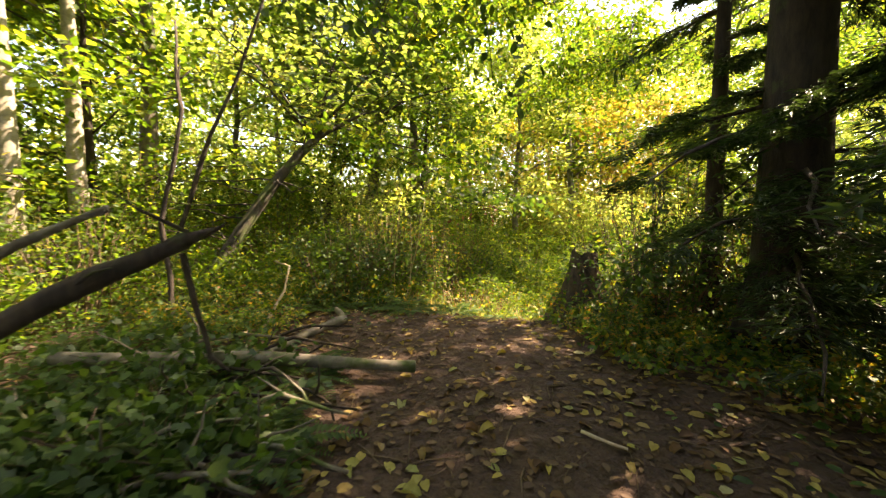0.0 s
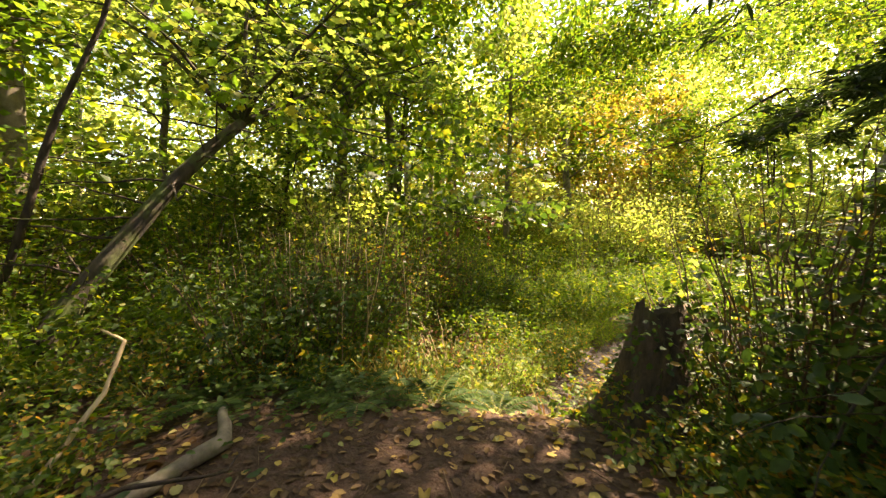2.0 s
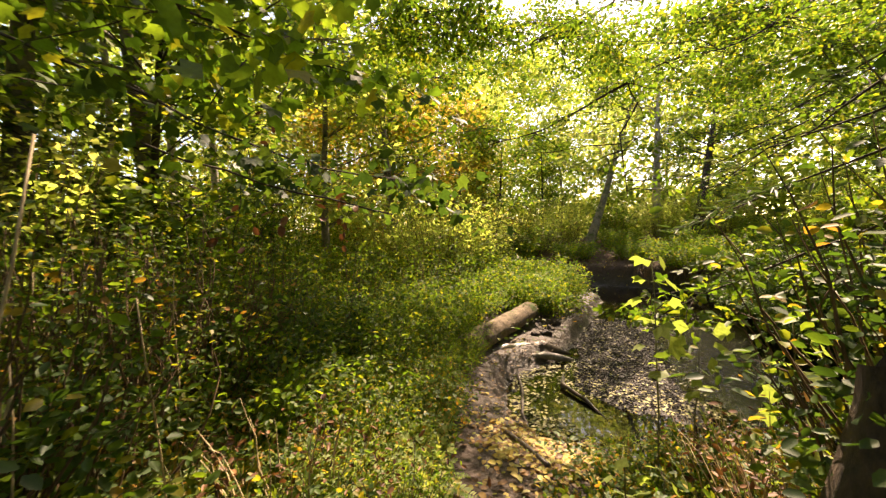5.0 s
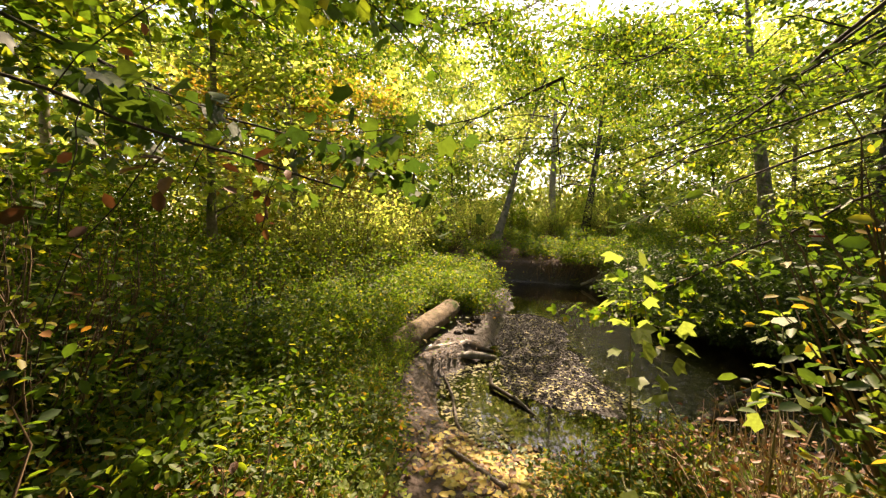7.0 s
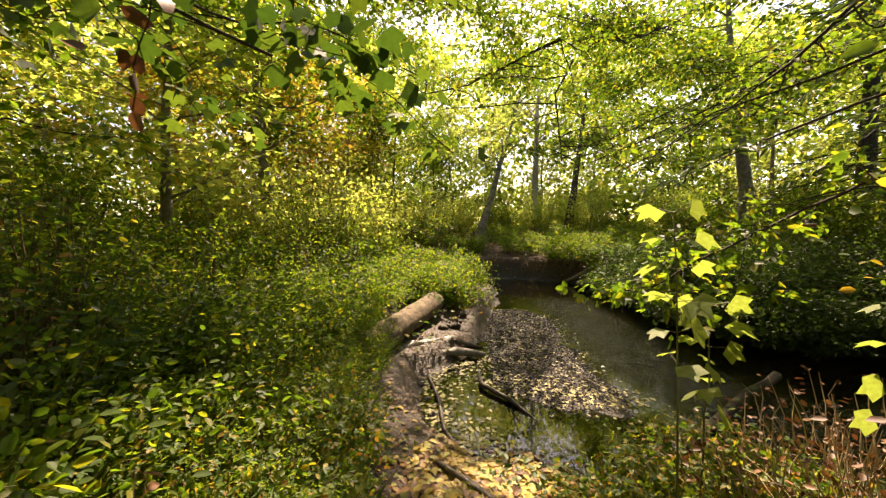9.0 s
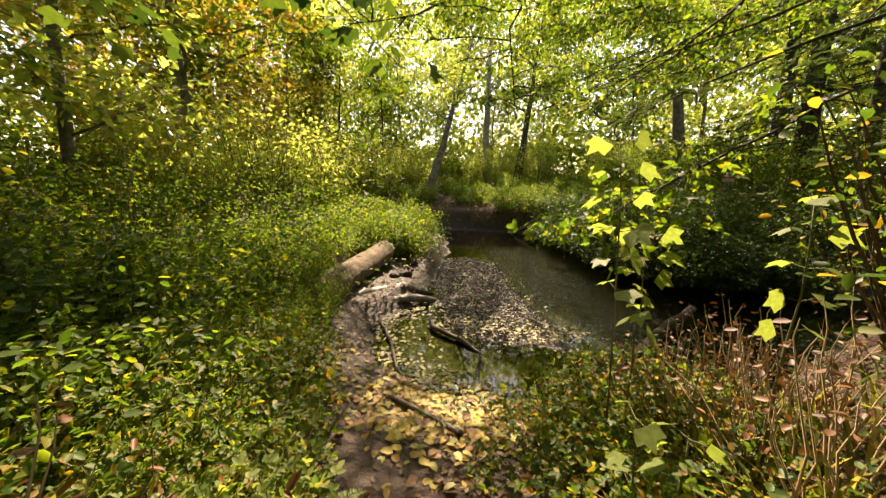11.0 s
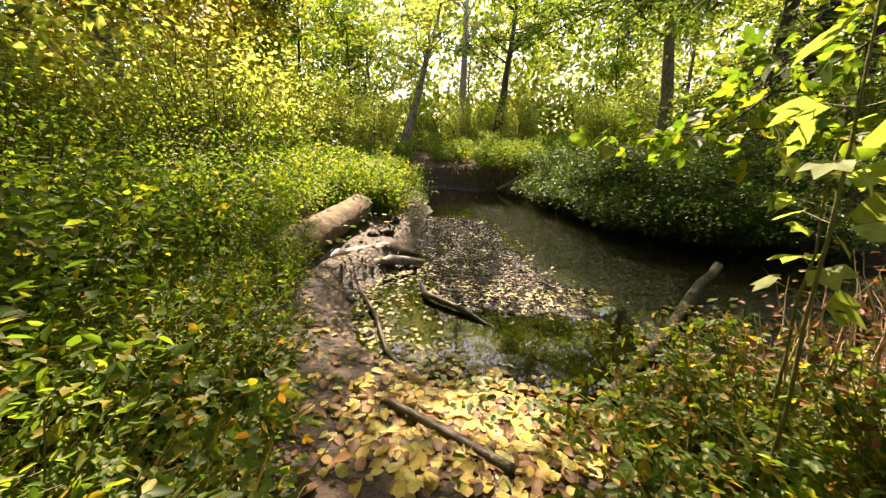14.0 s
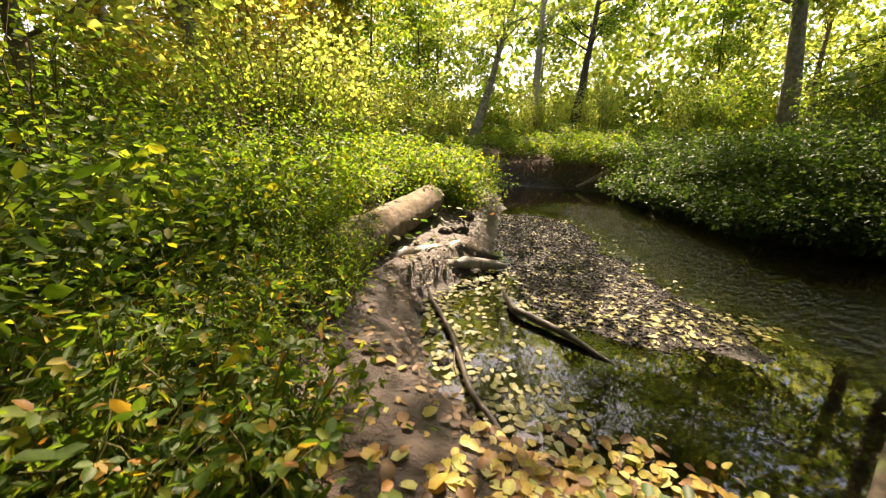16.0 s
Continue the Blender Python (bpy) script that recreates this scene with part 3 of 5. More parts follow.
# ---- the stump beside the path ----
def stump():
    rng = np.random.default_rng(3)
    root = thing("tree_stump", (0.05, 5.32, gz(0.05, 5.32)), "dark mossy broken tree stump with a flared base", "stump")
    g = Geo()
    n, sides = 12, 20
    ang = np.arange(sides) * 2 * np.pi / sides
    lobes = 1 + 0.16 * np.sin(ang * 5 + 0.7) + 0.10 * np.sin(ang * 3)
    rows = []
    for i in range(n):
        u = i / (n - 1)
        r = 0.14 + 0.10 * (1 - u) + 0.36 * math.exp(-u * 3.6)
        top = 1.20 * u - 0.15
        h = top + (0.045 * np.sin(ang * 2 + 1) + 0.03 * rng.normal(0, 1, sides)) * (u > 0.99)
        rr = r * (1 + (lobes - 1) * (1.6 - u)) * (1 + 0.03 * rng.normal(0, 1, sides))
        rows.append(np.stack([rr * np.cos(ang) + 0.05 * u, rr * np.sin(ang), h], -1))
    v = np.concatenate(rows)
    i, j = np.meshgrid(np.arange(n - 1), np.arange(sides), indexing="ij")
    k = (j + 1) % sides
    g.add(v, np.stack([i * sides + j, i * sides + k, (i + 1) * sides + k, (i + 1) * sides + j], -1).reshape(-1, 4))
    part("trunk", g, bark_stump, root)
    t = Geo()
    inner = rows[-1] * np.array([0.82, 0.82, 1]) - np.array([0, 0, 0.14])
    c = inner.mean(0) + np.array([0, 0, -0.05])
    v = np.concatenate([rows[-1], inner, c[None]])
    jj = np.arange(sides)
    kk = (jj + 1) % sides
    t.add(v, np.stack([jj, kk, sides + kk, sides + jj], -1))
    t.faces.append(np.stack([sides + jj, sides + kk, np.full(sides, 2 * sides)], -1))
    part("rotten_top", t, wood_wet, root, "dark rotten hollow top")
    m = Geo()
    a, h = rng.uniform(0, 6.283, 260), rng.uniform(0.0, 1.0, 260)
    r = 0.17 + 0.1 * (1 - h) + 0.36 * np.exp(-(h + 0.12) * 3.4)
    at = np.stack([r * np.cos(a), r * np.sin(a), h * 1.0], -1)
    out = np.stack([np.cos(a), np.sin(a), 0.3 + 0 * a], -1)
    scatter(m, OVAL, at, out + rng.normal(0, 0.5, (260, 3)) + np.array([0, 0, -0.4]), out, rng.uniform(0.03, 0.08, 260))
    part("ivy_leaves", m, leaf_deep, root, "small green leaves climbing the bark")


stump()


# ---- fallen wood ----
def dead_wood(name, pts, radii, mat, label, seed, category="branch", knots=0, sides=9, rough=0.13):
    rng = np.random.default_rng(seed)
    root = thing(name, pts[0], label, category)
    p = np.asarray(pts, float) - np.asarray(pts[0], float)
    fine = []
    for a, b in zip(p[:-1], p[1:]):
        fine.append(wander(rng, a, b, 5, 0.05)[:-1])
    fine = np.concatenate(fine + [p[-1:]])
    r = np.interp(np.linspace(0, 1, len(fine)), np.linspace(0, 1, len(radii)), radii)
    g = Geo()
    tube(g, fine, r * rng.uniform(1 - 0.8 * rough, 1 + rough, len(fine)), sides, rng, rough)
    part("bark", g, mat, root, smooth=True)
    for _ in range(knots):
        o = along(fine, rng.uniform(0.15, 0.95))
        s = Geo()
        e = o + unit(rng.normal(0, 1, 3) + np.array([0, 0, 0.5])) * rng.uniform(0.15, 0.5)
        tube(s, wander(rng, o, e, 4, 0.2), np.linspace(0.012, 0.004, 4), 5)
        part("side_twig", s, mat, root)
    return root


dead_wood("fallen_pole", [(-4.2, 1.72, 0.24), (-2.55, 2.42, 0.20), (-1.3, 2.83, 0.14)], [0.062, 0.058, 0.045], bark_alder, "grey fallen pole lying across the path side", 11, "log", 2)
dead_wood("leaning_branch", [(-3.3, -0.15, 0.18), (-2.6, 0.45, 0.66), (-2.2, 0.75, 0.98), (-1.94, 0.97, 1.17), (-1.72, 1.18, 1.31), (-1.60, 1.30, 1.385)], [0.075, 0.06, 0.05, 0.045, 0.036, 0.006], bark_dark, "dark broken branch with a splintered tip propped on the brush", 12, "branch", 3)
dead_wood("hanging_stick", [(-1.76, 1.20, 1.25), (-1.75, 1.24, 1.0), (-1.73, 1.29, 0.72), (-1.68, 1.36, 0.62)], [0.016, 0.014, 0.011, 0.006], bark_dark, "thin dark stick hanging from the broken branch", 13)
dead_wood("high_stick", [(-3.9, 0.6, 0.4), (-3.0, 1.0, 1.2), (-2.45, 1.28, 1.48)], [0.03, 0.03, 0.02], bark_alder, "grey stick jutting from the brush pile", 14)
dead_wood("bent_root", [(-2.95, 2.6, gz(-2.95, 2.6) + 0.03), (-3.0, 3.45, gz(-3, 3.45) + 0.05), (-2.9, 4.05, gz(-2.9, 4.05) + 0.07), (-3.2, 4.3, gz(-3.2, 4.3) + 0.10)], [0.035, 0.05, 0.055, 0.03], bark_alder, "bent brown root lying on the path", 15, "root", 1)
dead_wood("hooked_stick", [(-3.75, 2.8, gz(-3.75, 2.8) + 0.04), (-3.55, 3.35, gz(-3.55, 3.35) + 0.10), (-3.6, 3.75, 0.5), (-3.68, 3.94, 0.80), (-3.95, 3.95, 0.86)], [0.02, 0.02, 0.016, 0.014, 0.008], cane_mat, "pale thin hooked stick rising from the leaves", 16)
dead_wood("short_stick", [(0.05, 2.35, gz(0.05, 2.35) + 0.02), (0.3, 2.25, gz(0.3, 2.25) + 0.03)], [0.012, 0.009], cane_mat, "short pale twig on the path", 17)
for i, (x, y, a, l) in enumerate([(-2.2, 1.2, 0.3, 1.1), (-2.7, 1.7, 2.7, 1.3), (-3.1, 2.5, 0.5, 1.2), (-1.9, 1.6, -0.2, 0.9), (-3.5, 1.6, 0.1, 1.6), (-2.4, 0.9, 0.9, 1.0), (-3.3, 3.1, 0.8, 1.0), (-4.0, 2.6, 0.2, 1.5), (-2.9, 1.0, 0.15, 1.5), (-2.6, 1.35, -0.15, 1.3), (-3.0, 1.5, 0.35, 1.7), (-2.3, 1.75, 0.1, 1.0), (-3.4, 2.0, 0.25, 1.4), (-2.2, 0.85, 0.5, 0.9), (-2.8, 2.2, -0.1, 1.2), (-3.2, 0.9, 0.6, 1.2)]):
    z = gz(x, y)
    dead_wood("brush_stick", [(x, y, z + 0.05), (x + math.cos(a) * l * 0.5, y + math.sin(a) * l * 0.5, z + 0.16 + 0.05 * (i % 3)), (x + math.cos(a) * l, y + math.sin(a) * l, z + 0.09 + 0.1 * (i % 2))], [0.018, 0.015, 0.008], bark_alder if i % 2 else bark_dark, "thin dead stick in the brush pile", 20 + i, "stick", 2)
dead_wood("pool_stick", [(1.62, 12.0, WATER + 0.06), (1.32, 11.05, WATER + 0.05), (0.95, 10.25, WATER + 0.06), (0.80, 9.6, WATER + 0.10)], [0.018, 0.028, 0.026, 0.014], wood_wet, "wet dark stick at the edge of the pool", 31, "branch", 2)
dead_wood("sunken_branch", [(2.85, 12.2, WATER - 0.04), (2.2, 11.1, WATER + 0.06), (2.27, 10.45, WATER + 0.05), (2.27, 9.8, WATER - 0.03)], [0.02, 0.042, 0.036, 0.014], wood_wet, "wet forked branch lying in the pool", 32, "branch", 3)
dead_wood("mossy_log", [(6.6, 8.6, WATER + 0.22), (4.4, 8.5, WATER + 0.10), (2.8, 8.42, WATER + 0.06), (1.8, 8.40, WATER + 0.03), (1.1, 8.36, WATER + 0.02)], [0.07, 0.065, 0.055, 0.042, 0.025], bark_moss, "mossy log lying across the stream", 33, "log", 2, 12)
dead_wood("buried_branch", [(0.35, 8.2, gz(0.35, 8.2) + 0.03), (0.30, 8.8, gz(0.3, 8.8) + 0.05), (0.25, 9.2, gz(0.25, 9.2) + 0.02)], [0.03, 0.04, 0.02], wood_wet, "brown stick half buried in wet leaves", 34)
dead_wood("bank_pole", [(13.75, 16.55, -0.36), (13.2, 17.6, -0.95), (12.8, 18.6, -1.60)], [0.10, 0.09, 0.07], bark_pale, "pale fallen pole leaning down the cut bank", 35, "log")
dead_wood("bank_root", [(1.15, 12.55, -1.44), (1.8, 12.75, -1.42), (2.6, 12.85, -1.50), (3.35, 12.7, -1.70)], [0.13, 0.15, 0.12, 0.05], wood_wet, "dark wet root along the undercut mud bank", 36, "root", 3, rough=0.32)
dead_wood("bank_root", [(1.0, 12.15, -1.60), (1.25, 12.5, -1.52), (1.75, 12.55, -1.56), (2.2, 12.45, -1.66)], [0.08, 0.13, 0.12, 0.05], wood_wet, "black knotted root in the wet mud", 38, "root", 2, rough=0.35)
dead_wood("bank_slab", [(1.95, 12.5, -1.58), (2.5, 12.45, -1.58), (3.15, 12.3, -1.69)], [0.07, 0.10, 0.04], drift_mat, "grey cracked driftwood slab at the water's edge", 37, "log", 1, rough=0.30)
for k, (x, y, r) in enumerate([(3.05, 13.35, 0.16), (3.35, 13.7, 0.13), (2.7, 13.25, 0.11), (3.7, 14.05, 0.14), (1.3, 11.65, 0.07), (1.2, 11.2, 0.06), (1.05, 10.7, 0.07), (0.85, 10.1, 0.06)]):
    dead_wood("earth_clod", [(x - r, y, gz(x, y) + 0.02), (x, y + 0.3 * r, gz(x, y) + 0.25 * r), (x + r, y, gz(x, y) + 0.01)], [r * 0.5, r * 0.8, r * 0.35], soil, "lump of brown earth fallen from the bank", 50 + k, "earth", 0, rough=0.3)


def bank_roots():
    """Thin roots that hang down the cut face of the far bank."""
    rng = np.random.default_rng(45)
    g = Geo()
    line = np.array([(12.3, 15.2, 0), (13.35, 16.9, 0), (12.95, 18.8, 0), (11.85, 20.9, 0)])
    for _ in range(170):
        o = along(line, rng.uniform(0, 1)) + np.array([rng.uniform(-0.25, 0.2), rng.uniform(-0.2, 0.2), rng.uniform(-0.9, -0.55)])
        tube(g, wander(rng, o, o + np.array([rng.uniform(-0.35, 0.1), rng.uniform(-0.4, 0.4), -rng.uniform(0.3, 0.95)]), 6, 0.25), np.linspace(rng.uniform(0.012, 0.035), 0.006, 6), 4, cap=False)
    tagged(part("bank_roots", g, stem_brown), "tangle of brown roots hanging down the cut bank", "roots", kind="stuff")


bank_roots()


def fallen_log():
    rng = np.random.default_rng(8)
    a, b = np.array([0.42, 12.05, -1.10]), np.array([3.05, 14.35, -0.92])
    root = thing("fallen_log", a, "thick weathered log with a pale splintered end on the bank", "log")
    p = wander(rng, (0, 0, 0), b - a, 26, 0.03)
    g = Geo()
    tube(g, p, np.linspace(0.27, 0.25, 26) * rng.uniform(0.95, 1.05, 26), 26, rng, 0.07)
    part("bark", g, bark_log, root, smooth=True)
    d = unit(b - a)
    s = unit(np.cross(d, [0, 0, 1]))
    u = np.cross(s, d)
    sp = Geo()
    for _ in range(60):
        r, t = 0.24 * math.sqrt(rng.uniform(0, 1)), rng.uniform(0, 6.283)
        o = (b - a) - d * 0.08 + r * (math.cos(t) * s + math.sin(t) * u)
        l = rng.uniform(0.10, 0.34) * (1.2 if math.sin(t) > 0 else 0.7)
        tube(sp, np.array([o, o + d * l * 0.6, o + d * l + rng.normal(0, 0.02, 3)]), (0.035, 0.028, 0.003), 4)
    part("splintered_end", sp, wood_broken, root, "pale splintered broken end")


fallen_log()

# ---- trees that can be told apart ----
ALDER = "slender alder with mossy grey bark and green leaves"
tree("alder_tree", on(12.43, 25.96), 13, 0.27, (6.5, 2.5), 0.40, 4.2, 24, 9, 8, 0.24, OVAL, bark_alder, leaf_backlit, 101, "alder leaning over the stream with mossy bark", "trees by the stream", wob=0.03)
tree("birch_tree", on(20.85, 29.25), 16, 0.34, (0.3, 0.1), 0.45, 4.6, 24, 9, 8, 0.26, OVAL, bark_pale, leaf_backlit, 102, "upright pale-barked tree on the far bank", "trees by the stream", wob=0.015)
tree("alder_tree", on(20.39, 25.21), 14, 0.32, (4.5, 2.0), 0.42, 4.4, 24, 9, 8, 0.26, OVAL, bark_dark, leaf_green, 103, "dark-barked tree leaning over the far bank", "trees by the stream", wob=0.03)
tree("alder_tree", on(22.25, 14.74), 15, 0.36, (-1.6, 1.2), 0.36, 5.2, 30, 9, 8, 0.26, OVAL, bark_alder, leaf_green, 104, "upright mossy tree on the stream's high bank", "trees by the stream", wob=0.02)
for i, (x, y) in enumerate([(-4.5, 33.0), (-3.2, 31.5), (-2.6, 34), (-8.5, 17.0), (-7.6, 18.2), (-8.9, 19), (-6.6, 19.0), (2.6, 30.5), (-0.2, 32), (-8.7, 4.1), (-8.5, 3.1)]):
    tree("birch_tree", on(x, y), 14 + i % 3, 0.15 + 0.02 * (i % 3), (0.3 * (i % 3 - 1), 0.2), 0.5, 2.6, 16, 8, 6, 0.27, DIAMOND, bark_pale, leaf_autumn if i > 6 else leaf_light, 120 + i, "slender pale-barked tree with yellowing leaves", "pale slender trees", 7, wob=0.02)


def arching_maple():
    """The multi-stemmed tree whose limbs arch over the left of the path."""
    rng = np.random.default_rng(140)
    b = np.array(on(-6.3, 4.2))
    root = thing("vine_maple", b, "crooked vine maple with long arching bare limbs", "tree")
    lower = wander(rng, (0, 0, -0.2), np.array([-5.54, 6.89, 3.28]) - b, 7, 0.05, -0.04)
    t = Geo()
    tube(t, lower, np.linspace(0.13, 0.085, 7), 9, rng, 0.05)
    part("trunk", t, bark_moss, root, smooth=True)
    cr = lower[-1]
    tips = []
    limbs = [((-4.89, 8.9, 4.3), 0.06), ((-3.1, 9.6, 5.0), 0.035), ((-5.5, 7.2, 6.0), 0.05), ((-4.6, 6.9, 5.7), 0.045), ((-7.2, 6.0, 4.9), 0.045), ((-6.4, 5.4, 4.9), 0.035), ((-3.4, 7.0, 5.0), 0.035)]
    for i, (e, r) in enumerate(limbs):
        s = np.array(limbs[0][0]) - b if i == 1 else cr
        g = Geo()
        q = wander(rng, s, np.array(e) - b, 7, 0.10, -0.05)
        tube(g, q, np.linspace(r, r * 0.35, 7), 6)
        for _ in range(9):
            o = along(q, rng.uniform(0.2, 1))
            w = wander(rng, o, o + rng.normal(0, 1, 3) * np.array([0.9, 0.9, 0.5]) + np.array([0.2, 0, 0.15]), 5, 0.2)
            tube(g, w, np.linspace(0.014, 0.004, 5), 4, cap=False)
            tips += [along(w, 0.4), along(w, 0.7), w[-1]]
        part("limb", g, bark_moss, root, smooth=True)
    # bare low dead limbs
    for _ in range(16):
        o = along(lower, rng.uniform(0.3, 0.95))
        e = o + np.array([rng.uniform(-2.2, 2.4), rng.uniform(-1.6, 0.6), rng.uniform(-0.6, 0.5)])
        g = Geo()
        tube(g, wander(rng, o, e, 7, 0.12), np.linspace(0.018, 0.004, 7), 4, cap=False)
        part("dead_limb", g, bark_dark, root, "bare dead limb")
    lg = Geo()
    leaves_on(rng, lg, MAPLE, tips, 10, 0.22, 0.11, 0.8)
    part("crown", lg, leaf_light, root, kind="stuff")


arching_maple()


def overhang(name, chain, side_shoots, seed, label, leafmat=None, leaf=0.085, shape=OVAL, per=3, reach=0.10, spread_r=0.9, hang=0.5, bark=bark_dark, thick=0.035):
    """A long limb that comes in from a tree beyond the view and droops over the water."""
    rng = np.random.default_rng(seed)
    root = thing(name, chain[0], label, "branch")
    o0 = np.array(chain[0], float)
    p = np.concatenate([wander(rng, np.array(a) - o0, np.array(b) - o0, 5, 0.06)[:-1] for a, b in zip(chain[:-1], chain[1:])] + [np.array([chain[-1]]) - o0])
    g, lg, tips = Geo(), Geo(), []
    tube(g, p, np.linspace(thick, 0.006, len(p)), 6)
    for i in range(side_shoots):
        o = along(p, rng.uniform(0.15, 1))
        e = o + rng.normal(0, 1, 3) * np.array([spread_r, spread_r, 0.25]) + np.array([0, 0, -hang * rng.uniform(0.1, 1.0)])
        q = wander(rng, o, e, 6, 0.14, -0.05)
        tube(g, q, np.linspace(0.35 * thick, 0.0025, 6), 4, cap=False)
        tips += [along(q, s) for s in (0.3, 0.45, 0.6, 0.75, 0.88, 1.0)]
    part("limb", g, bark, root, kind="stuff")
    leaves_on(rng, lg, shape, tips, per, reach, leaf, 0.55, 0.6)
    part("leaves", lg, leafmat or leaf_green, root, kind="stuff")
    return root


# the forked drooping limb, and the dark limbs from the trees across the water
overhang("drooping_limb", [(6.5, 10.2, 6.6), (4.35, 10.08, 5.13), (3.49, 10.11, 4.11), (2.8, 10.16, 2.99), (2.85, 10.04, 1.9)], 13, 151, "thin dark forked limb drooping over the stream with green leaves", per=4)
overhang("drooping_limb", [(3.49, 10.11, 4.11), (2.84, 10.76, 3.82), (2.22, 11.62, 3.48), (1.2, 12.4, 3.3)], 16, 152, "thin dark forked limb drooping over the stream with green leaves", per=4)
overhang("drooping_limb", [(6.2, 6.8, 4.9), (5.33, 7.64, 3.83), (5.3, 8.25, 3.27), (5.23, 8.9, 2.83), (5.02, 10.27, 2.17)], 22, 153, "dark low limb reaching over the stream", per=4, spread_r=1.0)
overhang("drooping_limb", [(10.5, 8.5, 6.0), (9.0, 9.8, 4.4), (7.6, 11.0, 3.4), (6.4, 12.4, 2.6)], 26, 154, "dark low limb reaching over the stream", per=4, spread_r=1.2, leafmat=leaf_deep)
overhang("drooping_limb", [(14.5, 11.5, 7.0), (12.5, 13.0, 5.4), (10.4, 14.6, 4.2), (8.6, 16.0, 3.6)], 26, 155, "dark low limb reaching over the stream", per=4, spread_r=1.5, leafmat=leaf_deep)
overhang("drooping_limb", [(1.5, 13.0, 7.4), (1.2, 12.0, 6.2), (0.6, 11.4, 5.3)], 24, 156, "leafy limb high over the path", per=5, spread_r=1.1)
overhang("drooping_limb", [(6.8, 14.8, 8.8), (5.0, 13.6, 7.3), (3.6, 13.0, 6.3), (2.3, 12.6, 5.7)], 40, 163, "leafy limb high over the stream", per=5, spread_r=1.3, leaf=0.11)
overhang("drooping_limb", [(9.5, 17.5, 9.5), (7.0, 16.2, 8.3), (4.6, 15.6, 7.5), (2.6, 15.8, 7.2)], 44, 164, "leafy limb high over the stream", per=5, spread_r=1.6, leaf=0.12)
overhang("drooping_limb", [(11.5, 12.5, 8.0), (9.2, 12.2, 6.6), (7.0, 12.0, 5.6), (5.4, 12.0, 5.2)], 40, 165, "leafy limb high over the stream", per=5, spread_r=1.4, leaf=0.11)
# added limbs that shade path, banks and gravel, some above the view
for k, chain in enumerate(([(-0.5, 17.0, 9.5), (0.8, 15.6, 8.6), (2.0, 14.4, 8.0), (2.8, 13.2, 7.6)], [(-1.2, 11.2, 9.2), (0.2, 9.6, 8.5), (1.4, 8.4, 8.1)], [(-3.6, 13.6, 8.6), (-2.0, 12.2, 8.0), (-0.5, 11.4, 7.6)], [(0.8, 11.6, 8.8), (1.7, 10.4, 8.2), (2.4, 9.3, 8.0)],
    [(4.6, 17.4, 8.4), (2.6, 15.8, 7.6), (1.0, 14.4, 7.0), (-0.4, 13.2, 6.8)], [(1.2, 17.6, 8.0), (0.2, 15.8, 7.2), (-0.8, 14.2, 6.6)], [(10.8, 20.0, 9.4), (9.4, 18.4, 8.4), (8.0, 16.8, 7.8), (6.6, 15.6, 7.2)], [(8.4, 20.6, 11.0), (6.0, 18.8, 9.8), (3.8, 18.2, 9.2)], [(12.5, 17.0, 9.6), (10.6, 15.6, 8.6), (9.0, 14.6, 8.0)])):
    overhang("canopy_limb", chain, 46, 180 + k, "leafy maple limb added high up to shade path and banks", per=6, spread_r=1.7, leaf=0.17, reach=0.22)
for k, chain in enumerate(([(15.0, 14.0, 8.0), (12.0, 12.6, 6.6), (9.0, 11.4, 5.4)], [(17.0, 18.0, 9.0), (14.0, 16.6, 7.4), (11.0, 15.0, 6.2)], [(14.0, 21.5, 9.5), (11.0, 19.6, 8.0), (8.0, 18.0, 7.0)], [(9.5, 23.5, 10.0), (7.0, 21.0, 8.4), (5.0, 19.0, 7.4)], [(18.0, 13.0, 7.0), (15.0, 12.4, 5.4), (12.4, 11.6, 4.4)],
    [(19.5, 24.0, 9.0), (17.0, 22.0, 7.4), (14.6, 20.4, 6.4)], [(12.0, 26.0, 11.0), (9.4, 24.0, 9.4), (7.4, 22.4, 8.2)], [(13.0, 8.4, 6.4), (10.6, 9.0, 5.0), (8.4, 9.6, 4.2)], [(3.0, 23.0, 9.6), (2.0, 20.6, 8.2), (1.0, 18.6, 7.2)],
    [(18.0, 20.0, 11.5), (15.0, 18.4, 10.2), (12.0, 17.2, 9.2)], [(15.0, 16.0, 10.0), (12.4, 14.6, 8.6), (10.0, 13.6, 7.8)], [(16.0, 25.0, 12.0), (13.0, 23.0, 10.6), (10.4, 21.6, 9.6)], [(20.0, 16.0, 10.0), (17.4, 15.2, 8.4), (14.8, 14.4, 7.2)], [(9.0, 27.0, 12.0), (7.0, 24.4, 10.6), (5.4, 22.4, 9.8)], [(21.0, 21.0, 9.0), (18.6, 19.4, 7.6), (16.4, 18.0, 6.4)], [(5.0, 25.0, 11.0), (4.0, 22.4, 9.8), (3.2, 20.4, 9.0)])):
    overhang("canopy_limb", chain, 46, 220 + k, "leafy maple limb hanging over the stream", per=6, spread_r=1.6, leaf=0.16, reach=0.22, shape=DIAMOND)
overhang("hanging_limb", [(0.8, 2.5, 3.5), (-0.3, 2.15, 3.0), (-0.9, 2.0, 2.8), (-1.5, 1.9, 2.72)], 22, 167, "dark drooping limb hanging low over the path", per=4, spread_r=0.3, leaf=0.07, leafmat=leaf_deep, thick=0.012, hang=0.25)
